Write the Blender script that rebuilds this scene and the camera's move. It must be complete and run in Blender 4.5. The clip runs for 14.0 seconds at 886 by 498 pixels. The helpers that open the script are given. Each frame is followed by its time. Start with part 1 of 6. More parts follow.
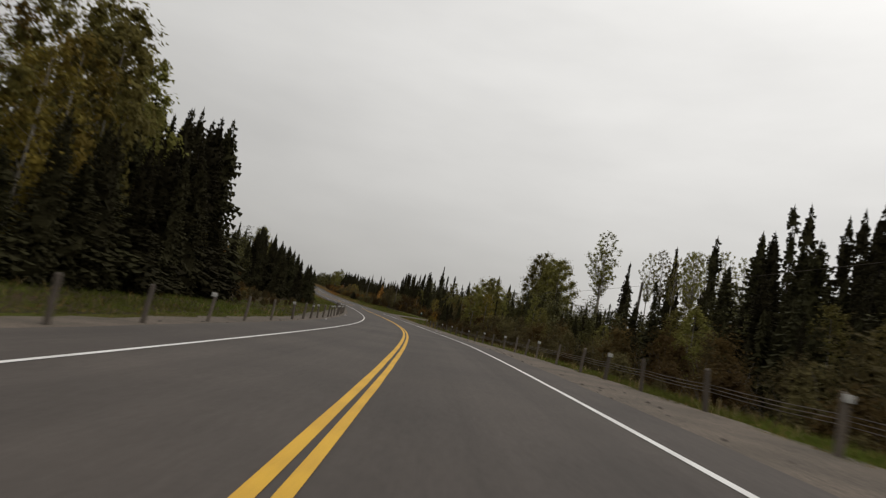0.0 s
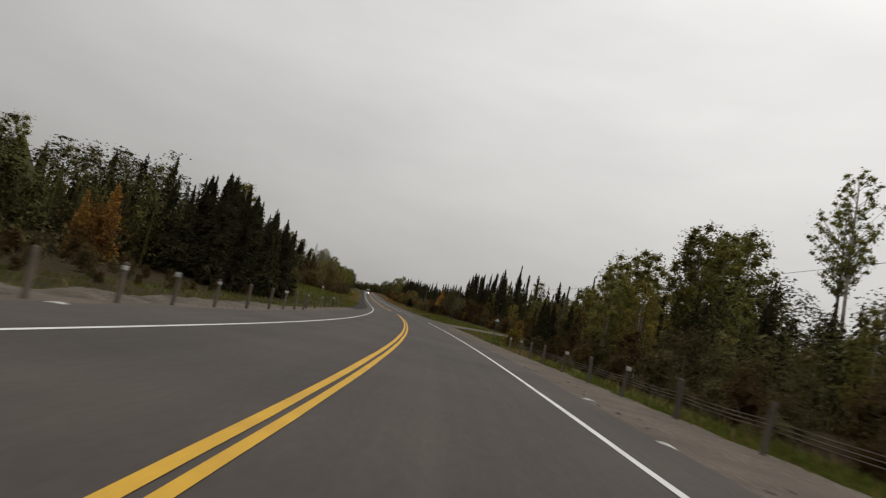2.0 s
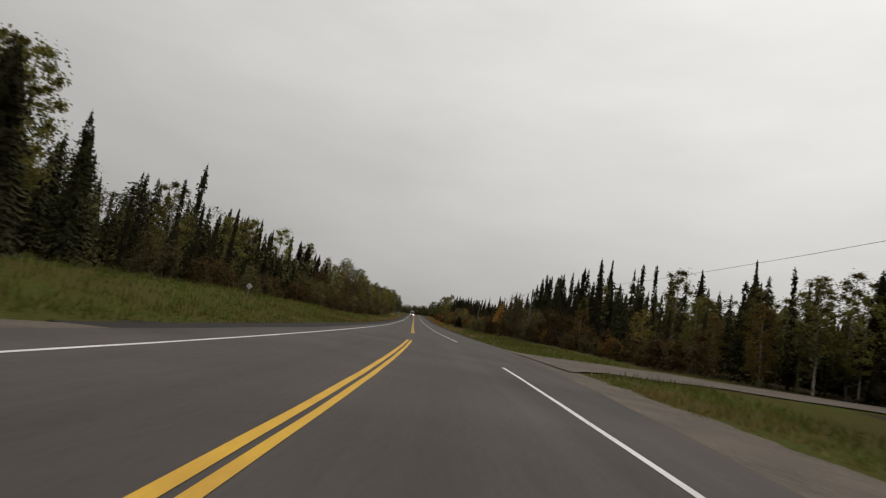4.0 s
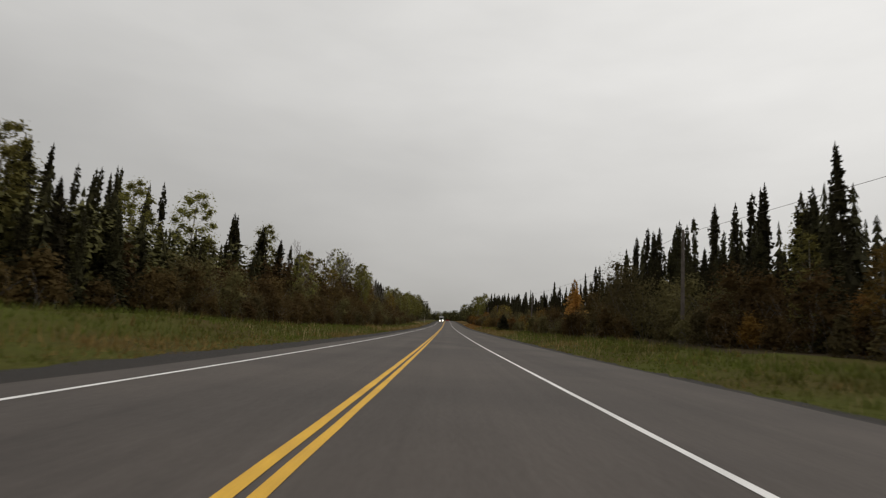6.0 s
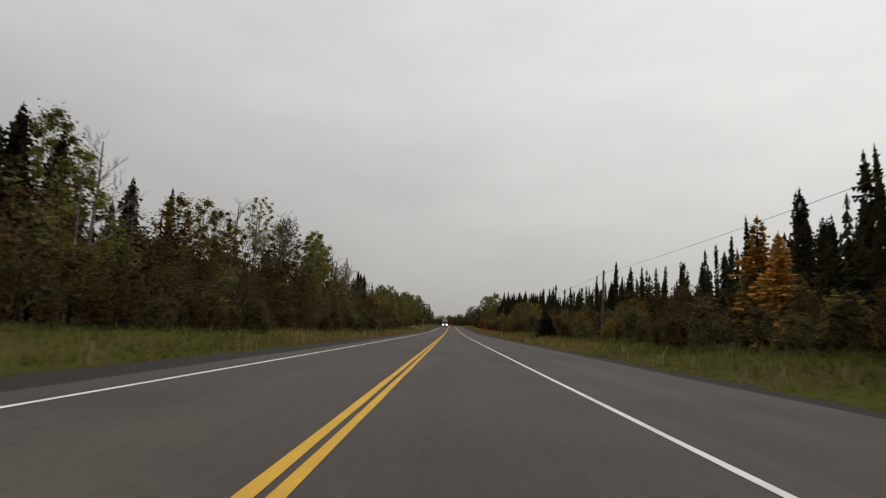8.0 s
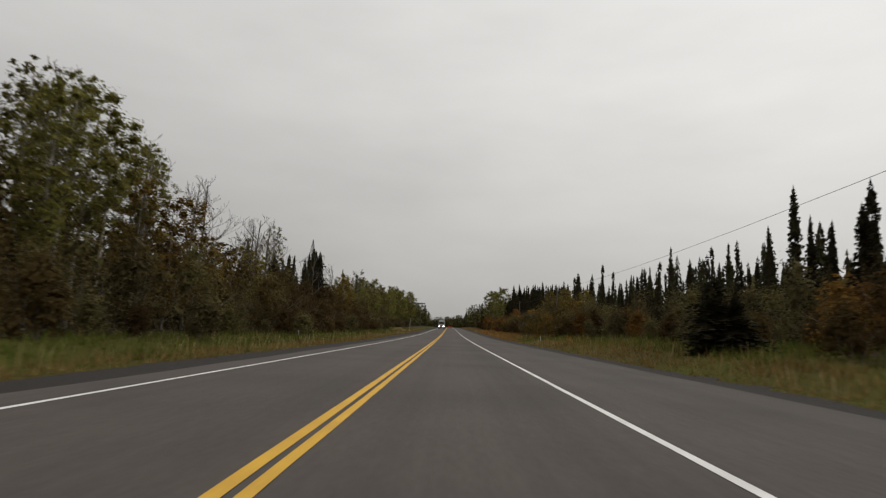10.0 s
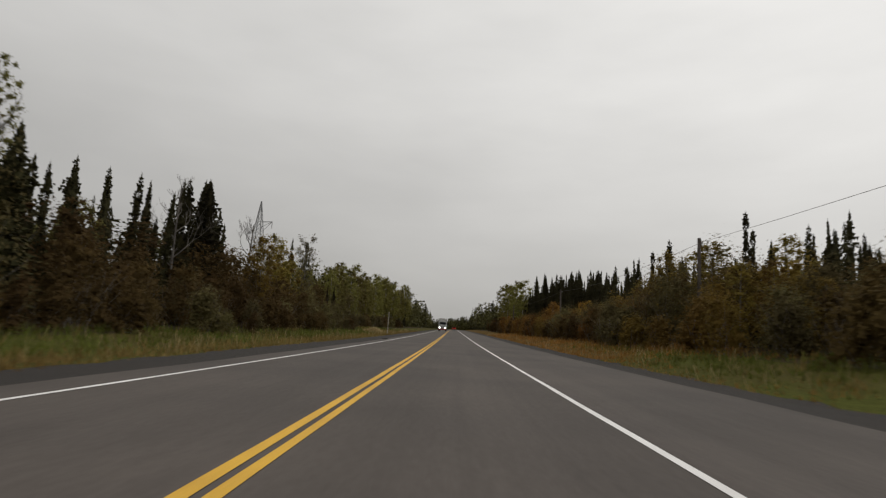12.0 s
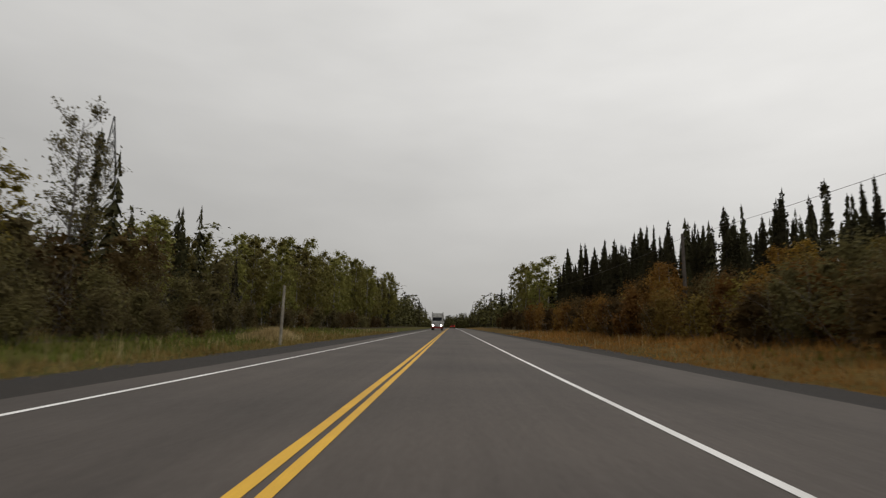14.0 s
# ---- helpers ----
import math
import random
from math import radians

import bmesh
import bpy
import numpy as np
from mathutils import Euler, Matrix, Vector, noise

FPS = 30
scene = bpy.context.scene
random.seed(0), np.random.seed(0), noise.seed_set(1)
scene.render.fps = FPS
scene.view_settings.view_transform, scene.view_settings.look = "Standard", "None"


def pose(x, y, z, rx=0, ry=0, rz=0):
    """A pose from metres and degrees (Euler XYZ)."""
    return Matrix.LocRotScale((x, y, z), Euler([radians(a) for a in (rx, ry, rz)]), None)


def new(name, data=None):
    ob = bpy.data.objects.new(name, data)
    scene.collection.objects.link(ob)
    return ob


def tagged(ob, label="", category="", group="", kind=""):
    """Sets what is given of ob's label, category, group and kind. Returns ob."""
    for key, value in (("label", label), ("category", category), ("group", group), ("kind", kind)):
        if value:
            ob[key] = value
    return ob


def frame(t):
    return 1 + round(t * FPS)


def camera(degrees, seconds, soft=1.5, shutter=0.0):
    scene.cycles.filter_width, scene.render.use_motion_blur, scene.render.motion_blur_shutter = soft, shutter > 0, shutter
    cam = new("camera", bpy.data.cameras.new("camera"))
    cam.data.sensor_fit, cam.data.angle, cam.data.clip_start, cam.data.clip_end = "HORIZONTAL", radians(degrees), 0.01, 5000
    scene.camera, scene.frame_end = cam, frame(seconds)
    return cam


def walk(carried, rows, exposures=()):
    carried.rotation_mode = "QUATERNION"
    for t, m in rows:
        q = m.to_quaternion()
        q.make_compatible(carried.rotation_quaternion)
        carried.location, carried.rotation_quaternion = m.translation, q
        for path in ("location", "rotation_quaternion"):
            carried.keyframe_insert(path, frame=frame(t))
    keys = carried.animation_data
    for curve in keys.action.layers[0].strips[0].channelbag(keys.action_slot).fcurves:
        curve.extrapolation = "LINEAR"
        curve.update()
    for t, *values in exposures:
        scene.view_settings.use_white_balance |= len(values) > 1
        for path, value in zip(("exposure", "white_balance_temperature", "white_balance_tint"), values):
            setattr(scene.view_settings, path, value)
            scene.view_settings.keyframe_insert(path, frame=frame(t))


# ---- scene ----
cam = camera(75.1, 14.0, soft=1.25, shutter=0.22)
# seconds, eye x y z, turn about x y z
WALK = (
    (0.0, 0.722, 0.012, 1.096, 96.525, -11.326, -0.810),
    (0.5, 0.887, 13.330, 0.941, 96.427, -12.878, 0.519),
    (1.0, 0.729, 26.658, 0.753, 96.552, -14.590, 2.365),
    (1.5, 0.183, 39.986, 0.530, 96.375, -14.573, 4.342),
    (2.0, -0.883, 53.278, 0.304, 96.400, -12.406, 6.146),
    (2.5, -2.325, 66.533, 0.124, 96.857, -10.282, 7.762),
    (3.0, -4.149, 79.737, -0.010, 97.248, -10.006, 8.755),
    (3.5, -6.186, 92.907, -0.103, 97.390, -10.260, 10.345),
    (4.0, -8.562, 106.016, -0.156, 97.573, -9.495, 11.397),
    (4.5, -11.215, 119.074, -0.168, 97.769, -7.861, 12.509),
    (5.0, -14.135, 132.076, -0.165, 97.739, -5.925, 13.518),
    (5.5, -17.268, 145.023, -0.179, 97.732, -4.279, 14.268),
    (6.0, -20.525, 157.930, -0.211, 97.749, -3.500, 14.657),
    (6.5, -23.832, 170.815, -0.237, 98.028, -3.665, 14.913),
    (7.0, -27.151, 183.696, -0.237, 98.124, -3.071, 14.963),
    (7.5, -30.538, 196.557, -0.210, 98.126, -3.050, 15.125),
    (8.0, -33.837, 209.441, -0.158, 98.251, -3.006, 15.088),
    (8.5, -37.104, 222.333, -0.082, 98.352, -2.944, 15.043),
    (9.0, -40.353, 235.232, 0.003, 98.410, -2.862, 14.998),
    (9.5, -43.593, 248.133, 0.092, 98.461, -2.718, 14.968),
    (10.0, -46.839, 261.033, 0.185, 98.493, -2.547, 14.940),
    (10.5, -50.090, 273.932, 0.283, 98.475, -2.285, 14.896),
    (11.0, -53.350, 286.828, 0.385, 98.104, -3.490, 14.805),
    (11.5, -56.606, 299.725, 0.494, 98.200, -3.523, 15.118),
    (12.0, -59.873, 312.618, 0.619, 98.731, -3.397, 15.297),
    (12.5, -63.253, 325.482, 0.764, 98.622, -2.280, 15.249),
    (13.0, -66.602, 338.354, 0.928, 98.798, -2.642, 15.207),
    (13.5, -69.954, 351.226, 1.112, 98.876, -1.647, 15.240),
    (14.0, -73.306, 364.098, 1.315, 98.606, -1.481, 15.139),
)
walk(cam, [(row[0], pose(*row[1:])) for row in WALK])

# ---- light: an overcast sky, brighter towards the hidden sun ----
SUN_AZ, SUN_EL = radians(-62), radians(48)      # to the right of the road, high

world = bpy.data.worlds.new("overcast")
scene.world = world
world.use_nodes = True
wt = world.node_tree
wt.nodes.clear()


def wnode(kind, **settings):
    n = wt.nodes.new(kind)
    for key, value in settings.items():
        setattr(n, key, value)
    return n


sky = wnode("ShaderNodeTexSky", sky_type="NISHITA", sun_disc=False, sun_elevation=SUN_EL,
            sun_rotation=-SUN_AZ, air_density=1.0, dust_density=4.0)
sky_grey = wnode("ShaderNodeHueSaturation")
sky_grey.inputs["Saturation"].default_value = 0.12
sky_grey.inputs["Value"].default_value = 0.02
wt.links.new(sky.outputs[0], sky_grey.inputs["Color"])
way = wnode("ShaderNodeTexCoord")
split = wnode("ShaderNodeSeparateXYZ")
wt.links.new(way.outputs["Generated"], split.inputs[0])
# cloud deck: greyer at the horizon, pale overhead
deck = wnode("ShaderNodeValToRGB")
deck.color_ramp.elements[0].position, deck.color_ramp.elements[0].color = 0.0, (0.45, 0.44, 0.42, 1)
deck.color_ramp.elements[1].position, deck.color_ramp.elements[1].color = 1.0, (0.70, 0.69, 0.67, 1)
mid = deck.color_ramp.elements.new(0.12)
mid.color = (0.46, 0.45, 0.43, 1)
high = deck.color_ramp.elements.new(0.42)
high.color = (0.62, 0.61, 0.59, 1)
wt.links.new(split.outputs["Z"], deck.inputs[0])
# brighter side of the sky
side = wnode("ShaderNodeVectorMath", operation="DOT_PRODUCT")
side.inputs[1].default_value = (-math.sin(SUN_AZ) * math.cos(SUN_EL), math.cos(SUN_AZ) * math.cos(SUN_EL), math.sin(SUN_EL))
wt.links.new(way.outputs["Generated"], side.inputs[0])
bright = wnode("ShaderNodeMapRange")
bright.inputs["From Min"].default_value, bright.inputs["From Max"].default_value = -0.2, 1.0
bright.inputs["To Min"].default_value, bright.inputs["To Max"].default_value = 0.74, 1.26
wt.links.new(side.outputs["Value"], bright.inputs["Value"])
cloud = wnode("ShaderNodeTexNoise")
cloud.inputs["Scale"].default_value, cloud.inputs["Detail"].default_value = 2.2, 5.0
stretch = wnode("ShaderNodeMapping")
stretch.inputs["Scale"].default_value = (1.0, 1.0, 3.2)
wt.links.new(way.outputs["Generated"], stretch.inputs["Vector"])
wt.links.new(stretch.outputs[0], cloud.inputs["Vector"])
billow = wnode("ShaderNodeMapRange")
billow.inputs["From Min"].default_value, billow.inputs["From Max"].default_value = 0.3, 0.7
billow.inputs["To Min"].default_value, billow.inputs["To Max"].default_value = 0.9, 1.08
wt.links.new(cloud.outputs[0], billow.inputs["Value"])
both = wnode("ShaderNodeMath", operation="MULTIPLY")
wt.links.new(bright.outputs[0], both.inputs[0])
wt.links.new(billow.outputs[0], both.inputs[1])
shade = wnode("ShaderNodeVectorMath", operation="SCALE")
wt.links.new(deck.outputs[0], shade.inputs[0])
wt.links.new(both.outputs[0], shade.inputs["Scale"])
total = wnode("ShaderNodeVectorMath", operation="ADD")
wt.links.new(shade.outputs[0], total.inputs[0])
wt.links.new(sky_grey.outputs[0], total.inputs[1])
back = wnode("ShaderNodeBackground")
back.inputs["Strength"].default_value = 1.0
wt.links.new(total.outputs[0], back.inputs["Color"])
wout = wnode("ShaderNodeOutputWorld")
wt.links.new(back.outputs[0], wout.inputs[0])

sun = new("sun", bpy.data.lights.new("sun", "SUN"))
sun.data.energy, sun.data.angle, sun.data.color = 0.22, radians(40), (1.0, 0.97, 0.92)
sun.matrix_world = pose(0, 0, 60, math.degrees(math.pi / 2 - SUN_EL), 0, math.degrees(SUN_AZ) + 180) @ pose(0, 0, 0)
sun.rotation_euler = Vector(side.inputs[1].default_value).to_track_quat("Z", "Y").to_euler()


# ---- materials ----
def material(name, colour, rough=0.8, spread=0.25, grain=4.0, fine=60.0, bump=0.15, metal=0.0, tint=None, per="object",
             hue=0.0, through_light=0.0, gloss=None):
    """A surface with two scales of variation; tint is a second colour of stains or wear; per: what varies at random."""
    m = bpy.data.materials.new(name)
    m.use_nodes = True
    t = m.node_tree
    bsdf = t.nodes["Principled BSDF"]
    bsdf.inputs["Roughness"].default_value = rough
    bsdf.inputs["Metallic"].default_value = metal
    bsdf.inputs["Specular IOR Level"].default_value = gloss if gloss is not None else 0.06 if through_light else 0.25
    co = t.nodes.new("ShaderNodeTexCoord")
    big = t.nodes.new("ShaderNodeTexNoise")
    big.inputs["Scale"].default_value, big.inputs["Detail"].default_value = grain, 4.0
    small = t.nodes.new("ShaderNodeTexNoise")
    small.inputs["Scale"].default_value, small.inputs["Detail"].default_value = fine, 3.0
    t.links.new(co.outputs["Object"], big.inputs["Vector"])
    t.links.new(co.outputs["Object"], small.inputs["Vector"])
    mix = t.nodes.new("ShaderNodeMix")
    mix.data_type = "RGBA"
    mix.inputs["A"].default_value = (*colour, 1)
    mix.inputs["B"].default_value = (*(tint or [c * 0.55 for c in colour]), 1)
    ramp = t.nodes.new("ShaderNodeMapRange")
    ramp.inputs["From Min"].default_value, ramp.inputs["From Max"].default_value = 0.38, 0.68
    t.links.new(big.outputs[0], ramp.inputs["Value"])
    t.links.new(ramp.outputs[0], mix.inputs["Factor"])
    vary = t.nodes.new("ShaderNodeMapRange")
    vary.inputs["To Min"].default_value, vary.inputs["To Max"].default_value = 1 - spread, 1 + spread
    vary.inputs["From Min"].default_value, vary.inputs["From Max"].default_value = 0.3, 0.7
    t.links.new(small.outputs[0], vary.inputs["Value"])
    hsv = t.nodes.new("ShaderNodeHueSaturation")
    t.links.new(mix.outputs["Result"], hsv.inputs["Color"])
    value = vary.outputs[0]
    if per:
        rnd = t.nodes.new("ShaderNodeObjectInfo") if per == "object" else t.nodes.new("ShaderNodeNewGeometry")
        out = rnd.outputs["Random"] if per == "object" else rnd.outputs["Random Per Island"]
        r2 = t.nodes.new("ShaderNodeMapRange")
        r2.inputs["To Min"].default_value, r2.inputs["To Max"].default_value = 1 - spread, 1 + spread
        t.links.new(out, r2.inputs["Value"])
        mul = t.nodes.new("ShaderNodeMath")
        mul.operation = "MULTIPLY"
        t.links.new(value, mul.inputs[0])
        t.links.new(r2.outputs[0], mul.inputs[1])
        value = mul.outputs[0]
        if hue:
            r3 = t.nodes.new("ShaderNodeMapRange")
            r3.inputs["To Min"].default_value, r3.inputs["To Max"].default_value = 0.5 - hue, 0.5 + hue
            t.links.new(out, r3.inputs["Value"])
            t.links.new(r3.outputs[0], hsv.inputs["Hue"])
    t.links.new(value, hsv.inputs["Value"])
    t.links.new(hsv.outputs[0], bsdf.inputs["Base Color"])
    if bump:
        b = t.nodes.new("ShaderNodeBump")
        b.inputs["Strength"].default_value = bump
        b.inputs["Distance"].default_value = 0.02
        t.links.new(small.outputs[0], b.inputs["Height"])
        t.links.new(b.outputs[0], bsdf.inputs["Normal"])
    if through_light:
        tr = t.nodes.new("ShaderNodeBsdfTranslucent")
        t.links.new(hsv.outputs[0], tr.inputs["Color"])
        ms = t.nodes.new("ShaderNodeMixShader")
        ms.inputs[0].default_value = through_light
        t.links.new(bsdf.outputs[0], ms.inputs[1])
        t.links.new(tr.outputs[0], ms.inputs[2])
        t.links.new(ms.outputs[0], t.nodes["Material Output"].inputs["Surface"])
    return m


def glow(name, colour, strength):
    m = bpy.data.materials.new(name)
    m.use_nodes = True
    b = m.node_tree.nodes["Principled BSDF"]
    b.inputs["Base Color"].default_value = (*colour, 1)
    b.inputs["Emission Color"].default_value = (*colour, 1)
    b.inputs["Emission Strength"].default_value = strength
    return m


def asphalt():
    """Worn asphalt: fine grain, broad stains, and wear that runs along the lanes (read from the road's own run: across, along)."""
    m = material("asphalt", (0.092, 0.077, 0.067), 0.85, 0.14, 0.22, 14, 0.35, tint=(0.072, 0.061, 0.054), per=None)
    t = m.node_tree
    run = t.nodes.new("ShaderNodeAttribute")
    run.attribute_name = "run"
    hsv = next(n for n in t.nodes if n.type == "HUE_SAT")
    value = hsv.inputs["Value"].links[0].from_socket
    for scale, detail, low, high in (((.85, .012, 1), 3.0, .88, 1.12), ((5.0, .05, 1), 2.0, .95, 1.05), ((.5, .35, 1), 5.0, .92, 1.06)):
        fit = t.nodes.new("ShaderNodeMapping")
        fit.inputs["Scale"].default_value = scale
        t.links.new(run.outputs["Vector"], fit.inputs["Vector"])
        tex = t.nodes.new("ShaderNodeTexNoise")
        tex.inputs["Scale"].default_value, tex.inputs["Detail"].default_value = 1.0, detail
        t.links.new(fit.outputs[0], tex.inputs["Vector"])
        band = t.nodes.new("ShaderNodeMapRange")
        band.inputs["From Min"].default_value, band.inputs["From Max"].default_value = .3, .7
        band.inputs["To Min"].default_value, band.inputs["To Max"].default_value = low, high
        t.links.new(tex.outputs[0], band.inputs["Value"])
        mul = t.nodes.new("ShaderNodeMath")
        mul.operation = "MULTIPLY"
        t.links.new(value, mul.inputs[0])
        t.links.new(band.outputs[0], mul.inputs[1])
        value = mul.outputs[0]
    t.links.new(value, hsv.inputs["Value"])
    return m


ASPHALT = asphalt()
GRAVEL = material("pale_gravel", (0.150, 0.120, 0.094), 0.95, 0.5, 0.6, 20, 0.9, tint=(0.105, 0.086, 0.068), per=None)
DARK_GRAVEL = material("dark_gravel", (0.031, 0.026, 0.022), 0.95, 0.5, 0.6, 20, 0.9, tint=(0.030, 0.026, 0.023), per=None)
SAND = material("pale_sandy_gravel", (0.135, 0.113, 0.088), 0.95, 0.5, 0.9, 14, 0.9, tint=(0.075, 0.062, 0.046), per=None)
CLOD = material("earth_clods", (0.085, 0.072, 0.060), 0.95, 0.3, 2.0, 30, 0.5, per=None)
SOIL = material("soil_and_grass", (0.068, 0.073, 0.017), 0.95, 0.4, 0.12, 9, 0.8, tint=(0.074, 0.056, 0.020), per=None, gloss=0.02)
DRY_TURF = material("dry_turf", (0.125, 0.074, 0.022), 0.95, 0.4, 0.3, 9, 0.8, tint=(0.084, 0.062, 0.020), per=None, gloss=0.02)
LITTER = material("forest_litter", (0.060, 0.044, 0.026), 0.95, 0.4, 0.5, 9, 0.8, tint=(0.040, 0.034, 0.018), per=None, gloss=0.02)
YELLOW = material("yellow_paint", (0.74, 0.43, 0.045), 0.7, 0.10, 1.2, 40, 0.2, tint=(0.62, 0.35, 0.045), per=None)
WHITE = material("white_paint", (0.84, 0.82, 0.79), 0.7, 0.08, 1.2, 40, 0.2, tint=(0.70, 0.68, 0.65), per=None)
OLD_WOOD = material("weathered_wood", (0.14, 0.115, 0.092), 0.9, 0.25, 3.0, 50, 0.5, tint=(0.10, 0.085, 0.07))
PALE_WOOD = material("bleached_wood", (0.30, 0.27, 0.22), 0.9, 0.25, 3.0, 50, 0.5, tint=(0.17, 0.15, 0.125))
POLE_WOOD = material("pole_wood", (0.12, 0.10, 0.085), 0.9, 0.2, 2.0, 40, 0.5)
STEEL = material("galvanised_steel", (0.33, 0.33, 0.33), 0.5, 0.15, 3.0, 40, 0.1, metal=0.8)
CABLE = material("rusty_cable", (0.19, 0.16, 0.14), 0.6, 0.2, 3.0, 40, 0.1, metal=0.5)
REFLECT = material("reflector_sheeting", (0.58, 0.57, 0.54), 0.4, 0.08, 3.0, 40, 0.05)
GREEN_SIGN = material("green_sheeting", (0.02, 0.13, 0.09), 0.4, 0.08, 3.0, 40, 0.05)
BARK_DARK = material("dark_bark", (0.060, 0.048, 0.038), 0.95, 0.3, 1.5, 25, 0.6)
BARK_PALE = material("pale_bark", (0.34, 0.31, 0.26), 0.9, 0.25, 1.2, 18, 0.4, tint=(0.12, 0.10, 0.08))
BARK_GREY = material("grey_bark", (0.17, 0.15, 0.13), 0.9, 0.25, 1.2, 18, 0.4)
NEEDLES = material("spruce_needles", (0.040, 0.036, 0.0165), 0.85, 0.35, 0.6, 6, 0, tint=(0.030, 0.027, 0.013), hue=0.015, through_light=0.10)
NEEDLES_GOLD = material("larch_needles", (0.42, 0.235, 0.06), 0.85, 0.3, 0.6, 6, 0, tint=(0.40, 0.20, 0.05), through_light=0.2)
LEAF_GREEN = material("aspen_leaves", (0.205, 0.182, 0.052), 0.7, 0.3, 0.35, 3, 0, tint=(0.150, 0.132, 0.040), hue=0.018, through_light=0.4)
LEAF_YELLOW = material("turning_leaves", (0.225, 0.155, 0.036), 0.7, 0.3, 0.35, 3, 0, tint=(0.150, 0.112, 0.030), hue=0.02, through_light=0.35)
LEAF_AMBER = material("amber_leaves", (0.33, 0.185, 0.034), 0.7, 0.3, 0.35, 3, 0, tint=(0.22, 0.125, 0.03), hue=0.015, through_light=0.35)
LEAF_BROWN = material("shrub_leaves_brown", (0.096, 0.062, 0.023), 0.8, 0.22, 0.35, 3, 0, tint=(0.070, 0.048, 0.020), hue=0.008, through_light=0.35)
LEAF_OLIVE = material("shrub_leaves_olive", (0.126, 0.104, 0.044), 0.8, 0.3, 0.35, 3, 0, tint=(0.092, 0.074, 0.032), hue=0.012, through_light=0.35)
LEAF_RUST = material("shrub_leaves_rust", (0.19, 0.098, 0.024), 0.8, 0.25, 0.35, 3, 0, tint=(0.13, 0.072, 0.022), hue=0.008, through_light=0.35)
GRASS = material("grass_blades", (0.122, 0.147, 0.028), 0.8, 0.3, 0.15, 3, 0, tint=(0.092, 0.090, 0.022), per="island", through_light=0.2)
GRASS_DRY = material("dry_grass", (0.245, 0.178, 0.064), 0.8, 0.3, 0.15, 3, 0, tint=(0.18, 0.115, 0.040), per="island", through_light=0.2)
STRAW = material("pale_straw", (0.46, 0.36, 0.19), 0.8, 0.25, 0.15, 3, 0, tint=(0.30, 0.22, 0.10), per="island", through_light=0.2)
GRASS_RUST = material("rusty_grass", (0.34, 0.17, 0.045), 0.8, 0.3, 0.15, 3, 0, tint=(0.22, 0.115, 0.034), per="island", through_light=0.2)
FAR_LEAF = material("far_foliage", (0.098, 0.090, 0.026), 0.9, 0.3, 0.05, 1.5, 0, tint=(0.058, 0.055, 0.018), per="island")

# ---- the road's line: s metres along it, d metres to its right ----
STEP = 1.0
SS = np.arange(-120.0, 1500.0, STEP)
CURVE = np.interp(SS, (-10, 15, 35, 55, 75, 95, 115, 135, 160, 190, 240, 241),
                  (.000439, .001471, .002317, .002095, .001924, .001396, .001606, .001206, .000249, -.000053, -.000027, 0))
CURVE = np.where(SS < -10, 0.000439, CURVE) + np.where(SS > 820, 0.0022, 0.0)
BANK = np.interp(SS, (-10, 30, 60, 90, 120, 160, 240), (.0623, .0426, .0142, .0093, .0038, -.004, .0003))
GRADE = np.interp(SS, (-10, 40, 80, 120, 160, 220, 300, 400, 760, 900, 1100), (-.0099, -.0171, -.0082, .0011, -.0029, .006, .0081, .0191, .0149, 0, 0))
HEADING = np.concatenate([[0], np.cumsum(CURVE[:-1] * STEP)])
ZERO = int(np.searchsorted(SS, 0))
HEADING -= HEADING[ZERO]
CX = np.concatenate([[0], np.cumsum(-np.sin(HEADING[:-1]) * STEP)])
CY = np.concatenate([[0], np.cumsum(np.cos(HEADING[:-1]) * STEP)])
CZ = np.concatenate([[0], np.cumsum(GRADE[:-1] * STEP)])
CX, CY, CZ = CX - CX[ZERO], CY - CY[ZERO], CZ - CZ[ZERO]


def at(s, d, z=0.0):
    """World place of s, d and a height z over the road's middle."""
    h = np.interp(s, SS, HEADING)
    return (float(np.interp(s, SS, CX) + d * np.cos(h)), float(np.interp(s, SS, CY) + d * np.sin(h)), float(np.interp(s, SS, CZ) + z))


def heading(s):
    return math.degrees(float(np.interp(s, SS, HEADING)))


def bank(s):
    return float(np.interp(s, SS, BANK))


def paved_right(s):
    return float(np.interp(s, (108, 160, 200, 300, 340), (4.7, 8.1, 8.1, 7.95, 7.65)))


def gravel_right(s):
    return float(np.interp(s, (0, 100, 112, 150, 190, 215, 320), (7.5, 7.4, 7.5, 8.9, 9.1, 9.6, 9.8)))


def paved_left(s):
    return float(np.interp(s, (100, 135), (-5.6, -4.4)))


def gravel_left(s):
    return float(np.interp(s, (0, 100, 118, 150, 320, 345), (-7.5, -7.3, -6.4, -6.2, -6.2, -6.8)))


